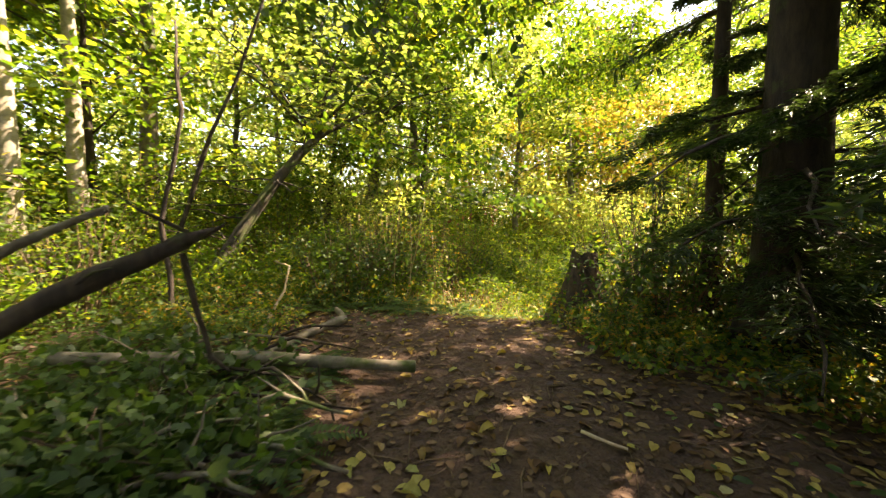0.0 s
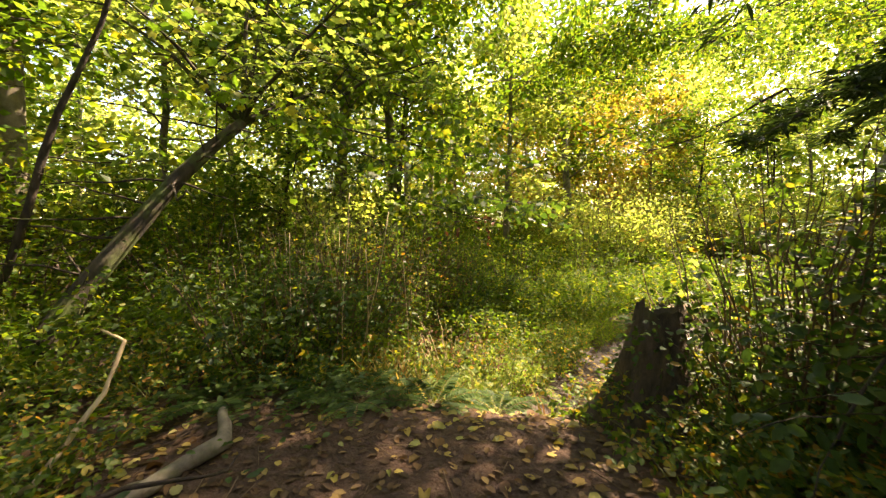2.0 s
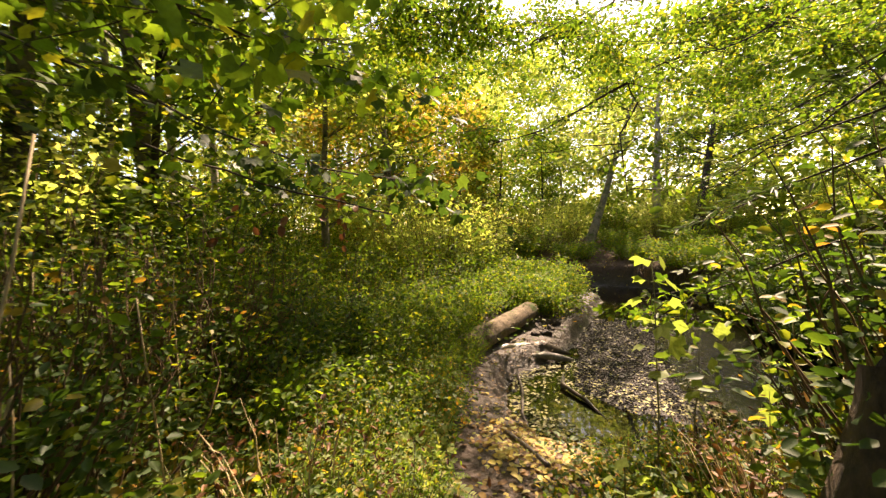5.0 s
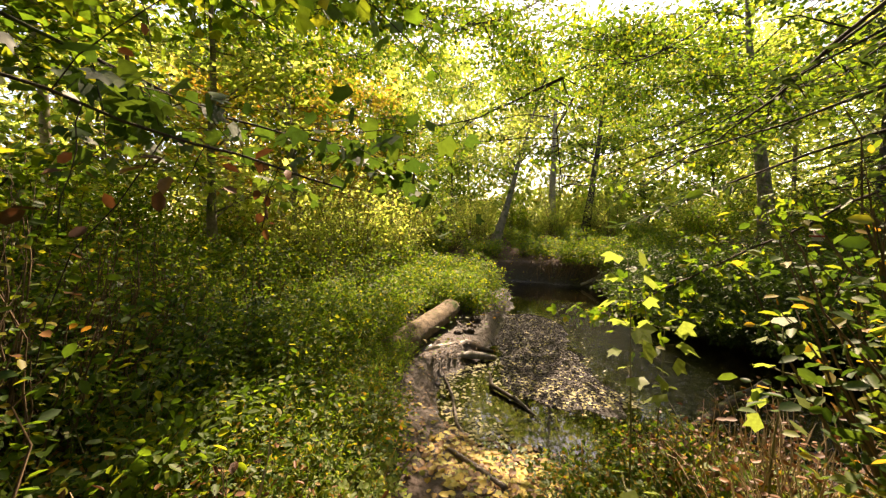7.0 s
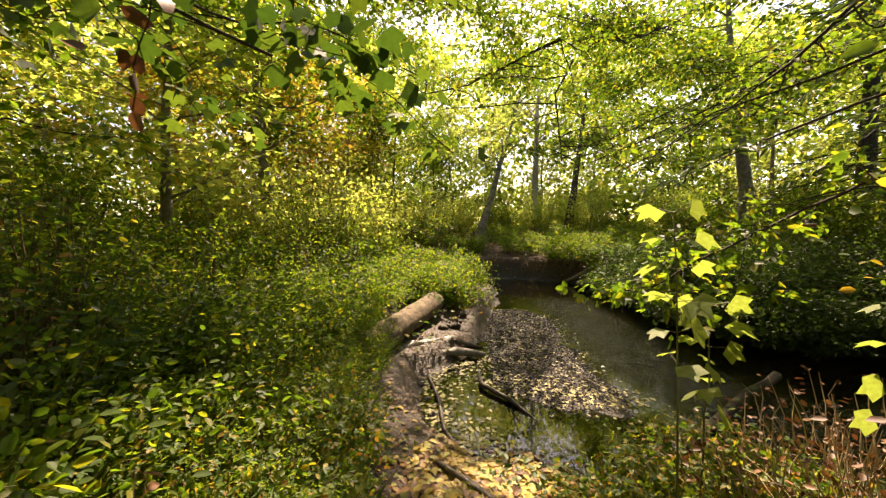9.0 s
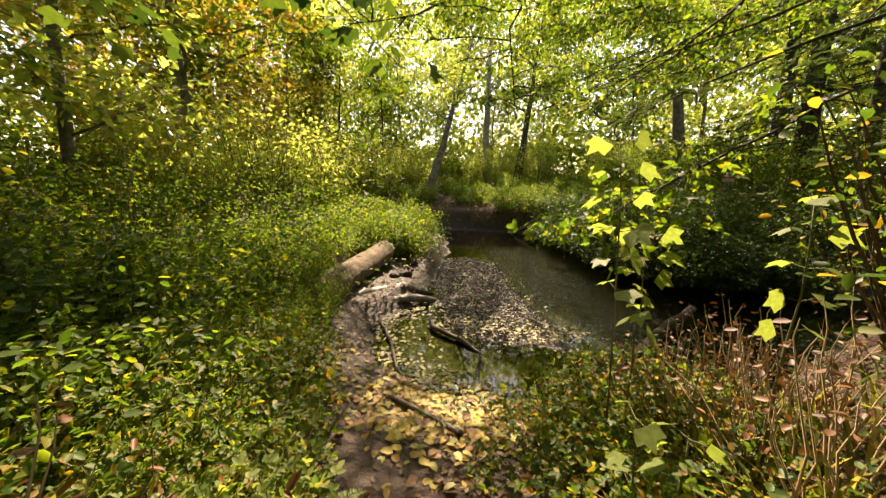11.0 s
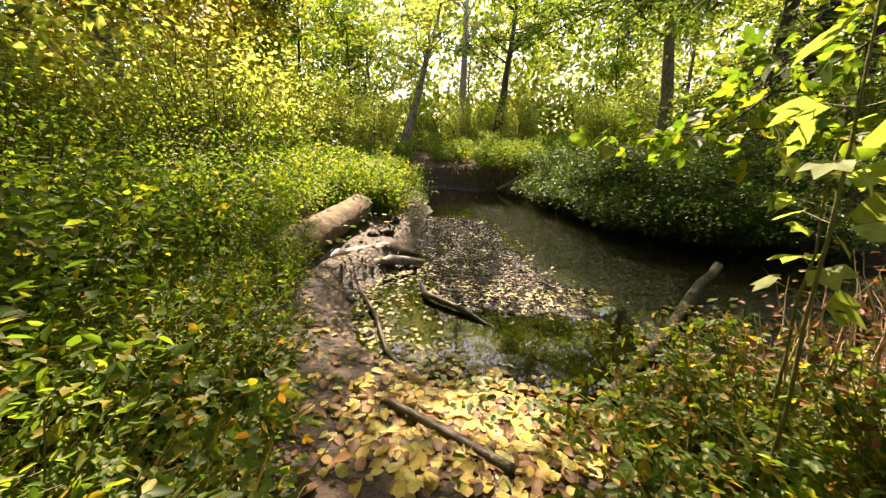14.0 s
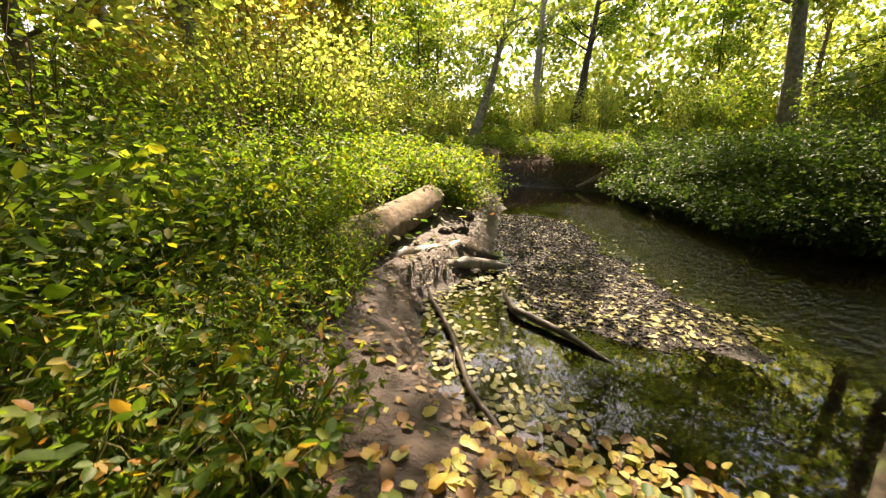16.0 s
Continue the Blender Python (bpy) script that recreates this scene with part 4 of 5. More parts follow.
overhang("leafy_branch", [(3.6, 6.7, 1.7), (2.7, 7.3, 1.15), (2.0, 7.75, 0.72), (1.5, 7.95, 0.42)], 16, 168, "branch with sunlit green leaves hanging over the water", per=3, spread_r=0.3, leaf=0.13, shape=SPRIG, leafmat=leaf_green, thick=0.014, hang=0.35)
overhang("hanging_limb", [(1.8, 4.9, 1.9), (1.2, 4.5, 1.45), (0.75, 4.25, 1.05), (0.5, 4.1, 0.7)], 18, 166, "thin limb with dark green leaves hanging before the stump", per=3, spread_r=0.33, leaf=0.085, leafmat=leaf_deep, thick=0.012)
overhang("hanging_limb", [(-4.0, 7.6, 2.9), (-2.8, 7.9, 2.35), (-1.9, 8.2, 2.05), (-1.1, 8.3, 1.95)], 20, 157, "thin limb with dark and withered hanging leaves over the path", per=4, spread_r=0.6, leaf=0.10, shape=MAPLE, leafmat=leaf_deep, thick=0.012)
overhang("withered_limb", [(-3.0, 7.5, 2.1), (-2.0, 7.55, 1.75), (-1.3, 7.6, 1.58)], 6, 158, "thin limb with brown withered leaves", per=1, spread_r=0.25, leaf=0.09, leafmat=leaf_dead, hang=0.4, thick=0.008)
overhang("hanging_limb", [(-5.2, 6.0, 3.5), (-3.7, 6.5, 3.0), (-2.5, 6.9, 2.7), (-1.7, 7.2, 2.55)], 26, 159, "leafy limb reaching over the thicket", per=5, spread_r=0.7, leaf=0.10, shape=MAPLE, thick=0.014)
overhang("hanging_limb", [(-5.6, 9.8, 5.2), (-4.0, 9.6, 4.4), (-2.6, 9.6, 3.8), (-1.4, 9.8, 3.4)], 24, 160, "leafy limb reaching over the thicket", per=5, spread_r=0.9, leaf=0.10, shape=MAPLE, thick=0.02)
dead_wood("leaning_sapling", [(-7.4, 4.6, 0.0), (-6.64, 4.97, 2.53), (-5.83, 5.38, 4.65), (-5.3, 5.6, 6.3)], [0.045, 0.038, 0.03, 0.015], bark_dark, "thin dark leaning sapling beside the path", 161, "sapling", 6)
dead_wood("leaning_sapling", [(-4.6, 3.0, 0.0), (-4.9, 3.1, 1.4), (-4.7, 3.3, 2.8), (-5.3, 3.7, 4.2)], [0.035, 0.03, 0.025, 0.012], bark_dark, "thin dark leaning sapling beside the path", 162, "sapling", 6)

# dark conifers
near_conifer = conifer("conifer_tree", on(1.9, 4.4), 15, 0.29, 0.06, 2.0, 171, "dark conifer with drooping boughs beside the path, repeated out of view for shade", "conifers", 84, twigs=16, per=9, needle=(0.05, 0.11), tuft=7)
conifer("conifer_tree", on(1.5, 5.12), 9, 0.11, 0.22, 1.0, 172, "slim dark conifer behind the stump", "conifers", 40, per=8, needle=(0.05, 0.10), tuft=5)
far_conifer = conifer("conifer_tree", on(16.8, 9.0), 17, 0.34, 0.12, 4.6, 173, "tall dark conifer beyond the stream, repeated unseen near the path for shade", "conifers", 50, twigs=9, per=5)
# the last seven are unseen, added round the start to shade the path
for x, y in [(17.9, 6.8), (15.2, 5.2), (20.5, 10.5), (19.0, 4.0), (24, 8), (13.5, 2.0), (5.2, -1.6), (4.7, 5.2), (5.4, 2.6), (-3.6, -4.6), (0.8, -5.2), (-7.4, -3.0), (8.4, 3.4)]:
    copy_thing(far_conifer, pose(*on(x, y), 0, 0, x * 77))

# added conifers, mostly out of view, that darken the right of the start
for x, y in [(3.1, 1.9), (3.7, 3.7), (2.9, 0.2), (2.75, 3.35)]:
    copy_thing(near_conifer, pose(*on(x, y), 0, 0, x * 131))

# woodland around
kinds = [
    tree("alder_tree", on(-11.5, 9.5), 11, 0.14, (0.6, 0.4), 0.12, 3.2, 26, 8, 10, 0.19, DIAMOND, bark_alder, leaf_backlit, 201, ALDER, "woodland trees", 7, spray=0.40),
    tree("maple_tree", on(-6.0, 13.5), 9, 0.11, (0.8, -0.5), 0.08, 3.0, 26, 8, 10, 0.19, DIAMOND, bark_dark, leaf_green, 202, "young maple with spreading green leaves", "woodland trees", 7, spray=0.40),
    tree("maple_tree", on(1.5, 24.0), 10, 0.12, (-0.6, 0.5), 0.08, 3.4, 26, 8, 9, 0.23, DIAMOND, bark_alder, leaf_autumn, 203, "young maple turning yellow and orange", "woodland trees", 7, spray=0.42),
    tree("alder_tree", on(-3.0, 18.5), 12, 0.15, (0.4, -0.7), 0.15, 3.4, 26, 8, 9, 0.22, DIAMOND, bark_alder, leaf_backlit, 204, ALDER, "woodland trees", 7, spray=0.42),
]
WOODS = [(1, -9.9, 5.0), (1, -8.3, 10.5), (3, -12.5, 13.0), (0, -10.0, 16.5), (1, -14.5, 7.0), (3, -13.5, 2.0), (1, -11.0, -1.5), (0, -15.0, -5.0), (2, -2.2, 25.0), (2, 4.5, 28.0),
         (3, -6.5, 24.0), (0, 7.0, 31.0), (1, 12.5, 32.0), (3, 17.0, 36.0), (2, -9.0, 29.0), (0, 25.5, 33.0), (1, 28.0, 20.0), (3, 26.0, 15.0), (0, 30.0, 12.5), (1, 6.0, 25.5),
         (3, 3.0, 38.0), (0, -4.0, 42.0), (1, 24.0, 40.0), (3, 33.0, 33.0), (1, 9.5, 38.0), (0, 36, 22), (2, 11.0, 44.0), (0, -4.0, -8.0), (3, -8.0, -9.0), (0, 9.0, -1.0),
         (0, -17.0, 20.0), (3, -20.0, 12.0), (1, -19.0, 3.0), (3, -16.0, 30.0)]
for n, (k, x, y) in enumerate(WOODS):
    copy_thing(kinds[k], pose(*on(x, y), 0, 0, (n * 97) % 360))


# added canopy maples that shade the path, mostly out of view
BIG = tree("bigleaf_maple", on(5.6, 1.2), 13, 0.24, (-1.0, 0.6), 0.36, 5.2, 30, 9, 7, 0.25, OVAL, bark_alder, leaf_green, 211, "tall maple added for canopy shade, with a broad leafy crown", "canopy trees", 9, spray=0.42)
for n, (x, y, t) in enumerate([(-5.2, -2.2, 40), (2.2, -3.6, 120), (-10.2, 6.2, 200), (-7.6, 12.2, 250), (-6.4, 15.0, 90), (-10.5, 1.0, 300), (0.0, 21.0, 10)]):
    copy_thing(BIG, pose(*on(x, y), 0, 0, t))


# added maples, trunks out of view, whose crowns break up the sunlight
TALL = tree("bigleaf_maple", on(3.9, 5.55), 15, 0.26, (0.3, 3.5), 0.42, 4.7, 23, 9, 7, 0.25, OVAL, bark_alder, leaf_green, 212, "tall leaning maple added to dapple the sun, its trunk out of view", "canopy trees", 9, spray=0.42)
for x, y, t in [(13.6, 4.2, 40)]:
    copy_thing(TALL, pose(*on(x, y), 0, 0, t))


def far_woods():
    """The wall of foliage in the distance, with sun and shade put into leaf colours."""
    rng = np.random.default_rng(300)
    for k, (mat, n, clumps, text) in enumerate(((leaf_backlit, 46000, 900, "distant wall of woodland foliage, sunlight put into pale leaves"), (leaf_green, 26000, 500, "distant woodland foliage, shade put into a darker green"), (leaf_autumn, 9000, 150, "distant yellow and orange autumn foliage"), (leaf_backlit, 26000, 420, "low thickets at the edge of the woods, sunlight put into pale leaves"), (leaf_deep, 12000, 200, "unseen dark foliage added behind the path for shade"), (leaf_backlit, 34000, 460, "thickets beyond the far bank, sunlight put into pale leaves"))):
        g = Geo()
        which = rng.integers(0, clumps, n)
        ca, cr_ = rng.uniform(radians(-35), radians(205), clumps), rng.uniform(27, 58, clumps)
        cz = rng.uniform(0.0, 1, clumps) * (4 + cr_ * 0.42)
        if k == 2:
            ca, cz = rng.normal(radians(92), 0.16, clumps), cz * 0.8
        if k == 3:
            cr_, cz = rng.uniform(23, 48, clumps), rng.uniform(0, 4.5, clumps)
        # unseen foliage behind the start, added to keep skylight off the path
        if k == 4:
            ca, cr_, cz = rng.uniform(radians(195), radians(335), clumps), rng.uniform(14, 26, clumps), rng.uniform(0, 11, clumps)
        if k == 5:
            ca, cr_, cz = rng.uniform(radians(2), radians(82), clumps), rng.uniform(25, 44, clumps), 21 * rng.uniform(0, 1, clumps) ** 1.5
        # the trees beside the stream stand clear of the woods behind them
        cr_ = np.where((ca > radians(8)) & (ca < radians(78)), 34 + (cr_ - cr_.min()) * 0.7, cr_)
        size = rng.uniform(0.9, 2.4, clumps)
        at = np.stack([1 + np.cos(ca) * cr_, 6 + np.sin(ca) * cr_, cz], -1)[which] + rng.normal(0, 1, (n, 3)) * size[which][:, None] * np.array([1, 1, 0.5])
        at[:, 2] = np.maximum(at[:, 2], 0.1)
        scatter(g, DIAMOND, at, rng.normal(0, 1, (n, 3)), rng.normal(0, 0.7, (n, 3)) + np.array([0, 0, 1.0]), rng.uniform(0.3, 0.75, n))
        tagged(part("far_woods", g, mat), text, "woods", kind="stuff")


far_woods()

# ---- bushes ----
B = {
    "bramble": bush("bramble_bush", on(-1.6, 11.8), 1.3, 1.3, 40, 7, 0.075, OVAL, leaf_green, stem_green, 401, "dense green bramble bush on the bank", "bank brambles", nodes=9, spray=0.12, split=True),
    "fine": bush("leafy_shrub", on(-4.6, 8.0), 2.3, 1.4, 48, 5, 0.07, OVAL, leaf_green, stem_brown, 402, "leafy green shrub with thin stems", "shrubs", 0.3, nodes=10, spray=0.13, split=True),
    # shade is put into this shrub's dark leaf colour
    "dark": bush("leafy_shrub", on(3.3, 4.3), 1.9, 1.1, 40, 5, 0.075, OVAL, leaf_deep, stem_brown, 403, "leafy shrub with shade put into its dark green leaf colour", "shrubs", 0.4, nodes=9, spray=0.13, split=True),
    "dry": bush("dry_thicket", on(-3.6, 9.6), 2.6, 1.2, 44, 2, 0.07, OVAL, leaf_mixed, stem_brown, 404, "dry thicket of brown stems with few leaves", "thickets", 0.25, nodes=9, spray=0.10, split=True),
    "mixed": bush("undergrowth", on(-2.2, 9.3), 0.8, 0.9, 36, 4, 0.085, SPRIG, leaf_mixed, stem_green, 405, "low undergrowth with green and yellowing leaves", "undergrowth plants", 0.6, nodes=6, spray=0.09),
    "low": bush("undergrowth", on(-1.7, 8.6), 0.45, 0.7, 34, 4, 0.085, SPRIG, leaf_mixed, stem_green, 406, "low leafy undergrowth by the path", "undergrowth plants", 0.7, nodes=5, spray=0.08),
    "lightbush": bush("bramble_bush", on(3.4, 18.2), 1.5, 1.7, 60, 6, 0.11, DIAMOND, leaf_green, stem_green, 407, "sunlit light green bush on the bank", "bank brambles", nodes=9, spray=0.14),
    # backlight is put into this shrub's lightened leaf colour
    "tall": bush("tall_shrub", on(-6.4, 10.6), 4.3, 2.0, 56, 8, 0.12, DIAMOND, leaf_backlit, stem_brown, 409, "tall shrub with sunlight put into its light green leaf colour", "tall shrubs", 0.3, nodes=11, spray=0.22),
    "tallgreen": bush("tall_shrub", on(-5.0, 12.8), 3.6, 1.8, 50, 8, 0.12, DIAMOND, leaf_green, stem_brown, 410, "tall green leafy shrub", "tall shrubs", 0.3, nodes=11, spray=0.22),
    # the bank's shaded side is put into the dark leaf colour
    "bankbush": bush("bramble_bush", on(11.4, 10.9), 1.4, 1.5, 50, 7, 0.10, OVAL, leaf_deep, stem_green, 411, "bramble bush hanging over the bank, leaf colour darkened as shade", "bank brambles", 0.9, nodes=9, spray=0.14),
    "pale": bush("bare_twigs", on(1.35, 6.75), 1.35, 0.8, 22, 1, 0.055, OVAL, leaf_dead, cane_mat, 412, "pale bare branching twigs with a few withered leaves", "dry weeds", 0.4, nodes=7, spray=0.05, split=True),
    "weed": bush("fine_weeds", on(-0.55, 10.9), 0.8, 0.6, 38, 6, 0.042, LANCE, leaf_green, stem_green, 413, "fine-leaved green weeds beside the mud path", "fine weeds", 0.5, nodes=9, spray=0.06),
    # lighter leaf colour stands for the sun patch beside the path
    "sunny": bush("undergrowth", on(-1.85, 7.35), 0.42, 0.5, 30, 4, 0.085, SPRIG, leaf_light, stem_green, 414, "yellow-green undergrowth beside the path, sunlight put into lighter leaves", "undergrowth plants", 0.7, nodes=5, spray=0.08),
    # leaf colour darkened to stand for shade in the brush
    "shade": bush("undergrowth", on(-2.9, 1.6), 0.42, 0.8, 32, 4, 0.075, MAPLE, leaf_deep, stem_brown, 415, "undergrowth among fallen branches, shade put into dark green leaves", "undergrowth plants", 0.7, nodes=5, spray=0.09),
    "rust": bush("dry_weeds", on(1.7, 7.4), 0.85, 0.65, 13, 2, 0.06, LANCE, leaf_dead, stem_brown, 408, "rust-brown withered weeds by the water", "dry weeds", 0.4, nodes=7, spray=0.07),
}
MORE = [
    # left wall beyond the path
    ("fine", -6.2, 6.6), ("fine", -5.9, 9.2), ("fine", -7.5, 4.6), ("fine", -8.6, 2.4), ("fine", -6.6, 2.9), ("fine", -7.8, 8.3), ("fine", -4.2, 10.2), ("fine", -5.4, 11.6), ("fine", -3.2, 11.4), ("fine", -7.0, 0.6),
    ("bramble", -4.9, 5.6), ("bramble", -5.6, 4.2), ("bramble", -6.0, 1.6), ("bramble", -3.8, 6.4), ("bramble", -7.2, 6.0), ("bramble", -5.2, 7.2), ("mixed", -4.3, 4.7), ("mixed", -4.8, 3.2), ("mixed", -3.4, 5.5),
    ("dry", -3.6, 7.4), ("dry", -3.5, 9.2), ("dry", -4.1, 8.7), ("dry", -3.2, 10.6), ("dry", -3.7, 6.3),
    ("tallgreen", -8.4, 8.0), ("tallgreen", -9.2, 5.2), ("tallgreen", -9.8, 2.6), ("tall", -7.8, 12.6), ("tallgreen", -9.0, 10.4), ("tall", -10.6, 7.2), ("tallgreen", -8.9, 0.2), ("tall", -6.6, 15.2), ("tall", -11.6, 11.4), ("tallgreen", -5.0, 17.4),
    ("tall", -1.0, 20.8), ("tall", 2.0, 21.6), ("tallgreen", -3.4, 20.6), ("tall", 4.6, 24.2), ("tall", 9.6, 27.4), ("tall", 12.6, 28.6), ("tallgreen", 16.4, 28.6), ("tall", 18.6, 26.4), ("tall", 21.6, 24.4), ("tall", 23.6, 19.4), ("tallgreen", 21.4, 17.4), ("tallgreen", 19.6, 12.4), ("tall", 25.0, 28.0), ("tallgreen", 17.8, 10.6), ("tallgreen", 15.8, 8.2), ("tall", 6.6, 26.6),
    ("tall", 0.9, 17.6), ("tall", 3.0, 19.6), ("fine", -2.0, 13.6), ("fine", -3.6, 12.0), ("fine", 0.3, 15.4), ("fine", 1.6, 17.0),
    ("dark", -3.6, 6.0), ("dry", -4.0, 7.0), ("dry", -3.9, 8.0), ("dark", -3.7, 6.9), ("dark", -4.0, 5.4),
    # left bank of the stream
    ("bramble", -0.4, 12.4), ("bramble", -2.4, 12.6), ("bramble", -1.0, 13.6), ("bramble", 0.4, 14.2), ("bramble", -3.0, 14.4), ("bramble", -1.9, 10.9), ("bramble", -2.7, 10.9), ("bramble", -0.9, 12.0), ("bramble", 0.1, 13.2), ("bramble", 0.9, 14.0), ("bramble", 1.7, 14.9), ("bramble", 2.6, 15.6), ("bramble", 3.7, 15.5), ("bramble", 4.4, 15.9), ("bramble", 4.9, 16.3), ("bramble", 5.5, 16.7), ("bramble", 3.2, 16.4), ("bramble", 1.2, 15.4), ("bramble", -0.2, 15.0), ("bramble", 5.8, 17.4), ("bramble", 4.0, 17.3), ("bramble", 2.2, 17.2), ("bramble", 0.5, 16.4), ("bramble", -1.2, 14.8), ("bramble", 3.3, 15.0), ("bramble", 4.2, 15.2),
    ("lightbush", 0.2, 18.0), ("lightbush", 2.2, 18.6), ("lightbush", -1.8, 16.4), ("lightbush", 4.9, 19.8), ("lightbush", -3.6, 16.8), ("lightbush", -0.6, 19.5), ("lightbush", 6.4, 19.6),
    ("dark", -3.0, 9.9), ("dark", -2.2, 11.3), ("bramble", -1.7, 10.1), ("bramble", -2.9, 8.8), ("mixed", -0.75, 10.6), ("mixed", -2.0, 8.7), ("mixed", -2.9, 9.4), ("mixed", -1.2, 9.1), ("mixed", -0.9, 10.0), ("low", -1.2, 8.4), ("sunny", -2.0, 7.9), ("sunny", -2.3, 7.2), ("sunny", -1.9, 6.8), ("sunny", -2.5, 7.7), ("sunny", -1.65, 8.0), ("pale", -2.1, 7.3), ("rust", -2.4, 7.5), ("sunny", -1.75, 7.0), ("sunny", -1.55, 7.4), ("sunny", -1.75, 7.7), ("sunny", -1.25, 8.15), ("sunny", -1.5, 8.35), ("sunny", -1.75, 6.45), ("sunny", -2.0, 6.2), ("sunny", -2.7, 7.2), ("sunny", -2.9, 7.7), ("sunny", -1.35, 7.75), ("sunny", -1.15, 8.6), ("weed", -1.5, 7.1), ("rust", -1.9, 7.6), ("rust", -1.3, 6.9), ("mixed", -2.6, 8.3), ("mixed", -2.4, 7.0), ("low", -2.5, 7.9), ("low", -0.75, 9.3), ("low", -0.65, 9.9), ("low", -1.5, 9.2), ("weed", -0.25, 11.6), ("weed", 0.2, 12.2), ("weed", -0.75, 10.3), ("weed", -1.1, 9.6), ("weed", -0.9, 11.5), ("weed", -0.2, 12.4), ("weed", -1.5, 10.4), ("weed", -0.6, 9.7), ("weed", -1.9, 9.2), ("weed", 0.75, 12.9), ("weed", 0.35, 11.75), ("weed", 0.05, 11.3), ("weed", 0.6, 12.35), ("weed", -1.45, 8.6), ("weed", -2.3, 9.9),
    # between the path and the stream
    ("dry", 1.25, 5.6), ("dry", 2.9, 5.6), ("dark", 3.9, 4.9), ("dry", 3.5, 5.9), ("mixed", 1.3, 6.65), ("mixed", 1.9, 7.6), ("rust", 2.3, 7.1), ("pale", 1.85, 6.95), ("pale", 2.3, 6.7), ("pale", 1.0, 6.2), ("mixed", 2.5, 7.5), ("sunny", 2.0, 6.7), ("dry", 0.95, 5.3), ("dry", 2.2, 5.4), ("pale", 1.5, 6.5), ("pale", 2.6, 7.0), ("sunny", 1.45, 6.95), ("pale", 1.9, 7.3), ("sunny", 1.15, 7.0), ("mixed", 1.6, 7.3), ("dark", 1.0, 5.35), ("dark", 1.9, 5.2), ("dark", 2.7, 5.0),
    ("low", 0.7, 7.5), ("low", 1.25, 7.7), ("rust", 2.9, 7.0), ("low", 0.75, 6.8), ("low", 0.25, 6.3), ("low", 1.5, 7.2),
    # right bank
    ("bankbush", 9.65, 11.3), ("bankbush", 9.50, 10.0), ("bankbush", 9.55, 9.2), ("bankbush", 10.25, 12.2), ("bankbush", 10.85, 13.2), ("bankbush", 11.65, 14.4), ("bankbush", 12.35, 15.6), ("bankbush", 10.55, 7.9), ("lightbush", 13.9, 17.4), ("lightbush", 13.6, 19.4),
    ("bankbush", 10.15, 10.4), ("bankbush", 9.95, 9.0), ("bankbush", 10.85, 11.9), ("bankbush", 11.45, 10.2), ("bankbush", 11.25, 13.0), ("bankbush", 12.65, 14.6), ("bankbush", 12.45, 12.0), ("bankbush", 11.85, 8.0), ("bankbush", 13.65, 16.2), ("dark", 11.4, 9.6), ("dark", 12.8, 9.0), ("dark", 13.6, 10.8), ("dark", 14.0, 7.4), ("bankbush", 13.85, 13.4), ("dark", 15.4, 12.0),
    ("bankbush", 9.6, 10.7), ("bankbush", 10.0, 11.4), ("bankbush", 10.5, 12.1), ("bankbush", 11.1, 13.1), ("bankbush", 11.7, 14.1), ("bankbush", 9.45, 9.8), ("bankbush", 12.3, 15.0), ("bramble", 12.9, 15.9), ("bramble", 13.6, 16.6),
    # far bank
    ("lightbush", 14.6, 20.5), ("lightbush", 13.4, 22.6), ("lightbush", 16.6, 19.6), ("lightbush", 17.5, 23), ("lightbush", 10.8, 24.6), ("lightbush", 8.0, 26.4), ("lightbush", 17.6, 17.0), ("lightbush", 19.0, 19.6), ("lightbush", 22, 22), ("lightbush", 15.2, 26.2),
    # beside the start
    ("dark", 3.6, 3.6), ("dark", 4.4, 1.6), ("dark", 4.9, 4.6), ("mixed", 2.4, 3.9), ("low", 1.5, 4.5), ("low", 1.1, 4.9), ("low", 0.35, 4.6), ("low", -0.1, 5.5), ("mixed", 0.5, 5.2), ("low", 0.6, 3.9), ("low", 0.7, 4.35), ("low", 1.7, 3.3), ("low", 2.6, 2.6), ("low", 2.2, 4.7),
    ("shade", -2.3, 1.3), ("shade", -3.3, 1.2), ("shade", -4.2, 2.2), ("shade", -1.9, 1.1), ("low", -3.7, 3.4), ("shade", -4.6, 0.6), ("shade", -2.6, 0.7), ("shade", -3.0, 2.2),
]
for n, (k, x, y) in enumerate(MORE):
    copy_thing(B[k], pose(*on(x, y), 0, 0, (n * 73) % 360))


def canes():
    """Pale dry canes that stand in the thicket."""
    rng = np.random.default_rng(500)
    for i in range(34):
        x, y = rng.uniform(-4.6, -2.75), rng.uniform(5.6, 8.4)
        z = gz(x, y)
        h = rng.uniform(0.9, 2.2)
        root = thing("dry_cane", (x, y, z), "pale dry upright cane in the thicket", "cane", "dry canes")
        g = Geo()
        tube(g, wander(rng, (0, 0, -0.1), (rng.uniform(-0.35, 0.35), rng.uniform(-0.3, 0.3), h), 6, 0.06), np.linspace(0.008, 0.004, 6), 6)
        part("stalk", g, cane_mat, root)


canes()

# ferns
FERN = fern("sword_fern", on(-2.35, 4.95), 0.62, 12, 601, "green sword fern at the edge of the path", leaf_deep, "ferns")
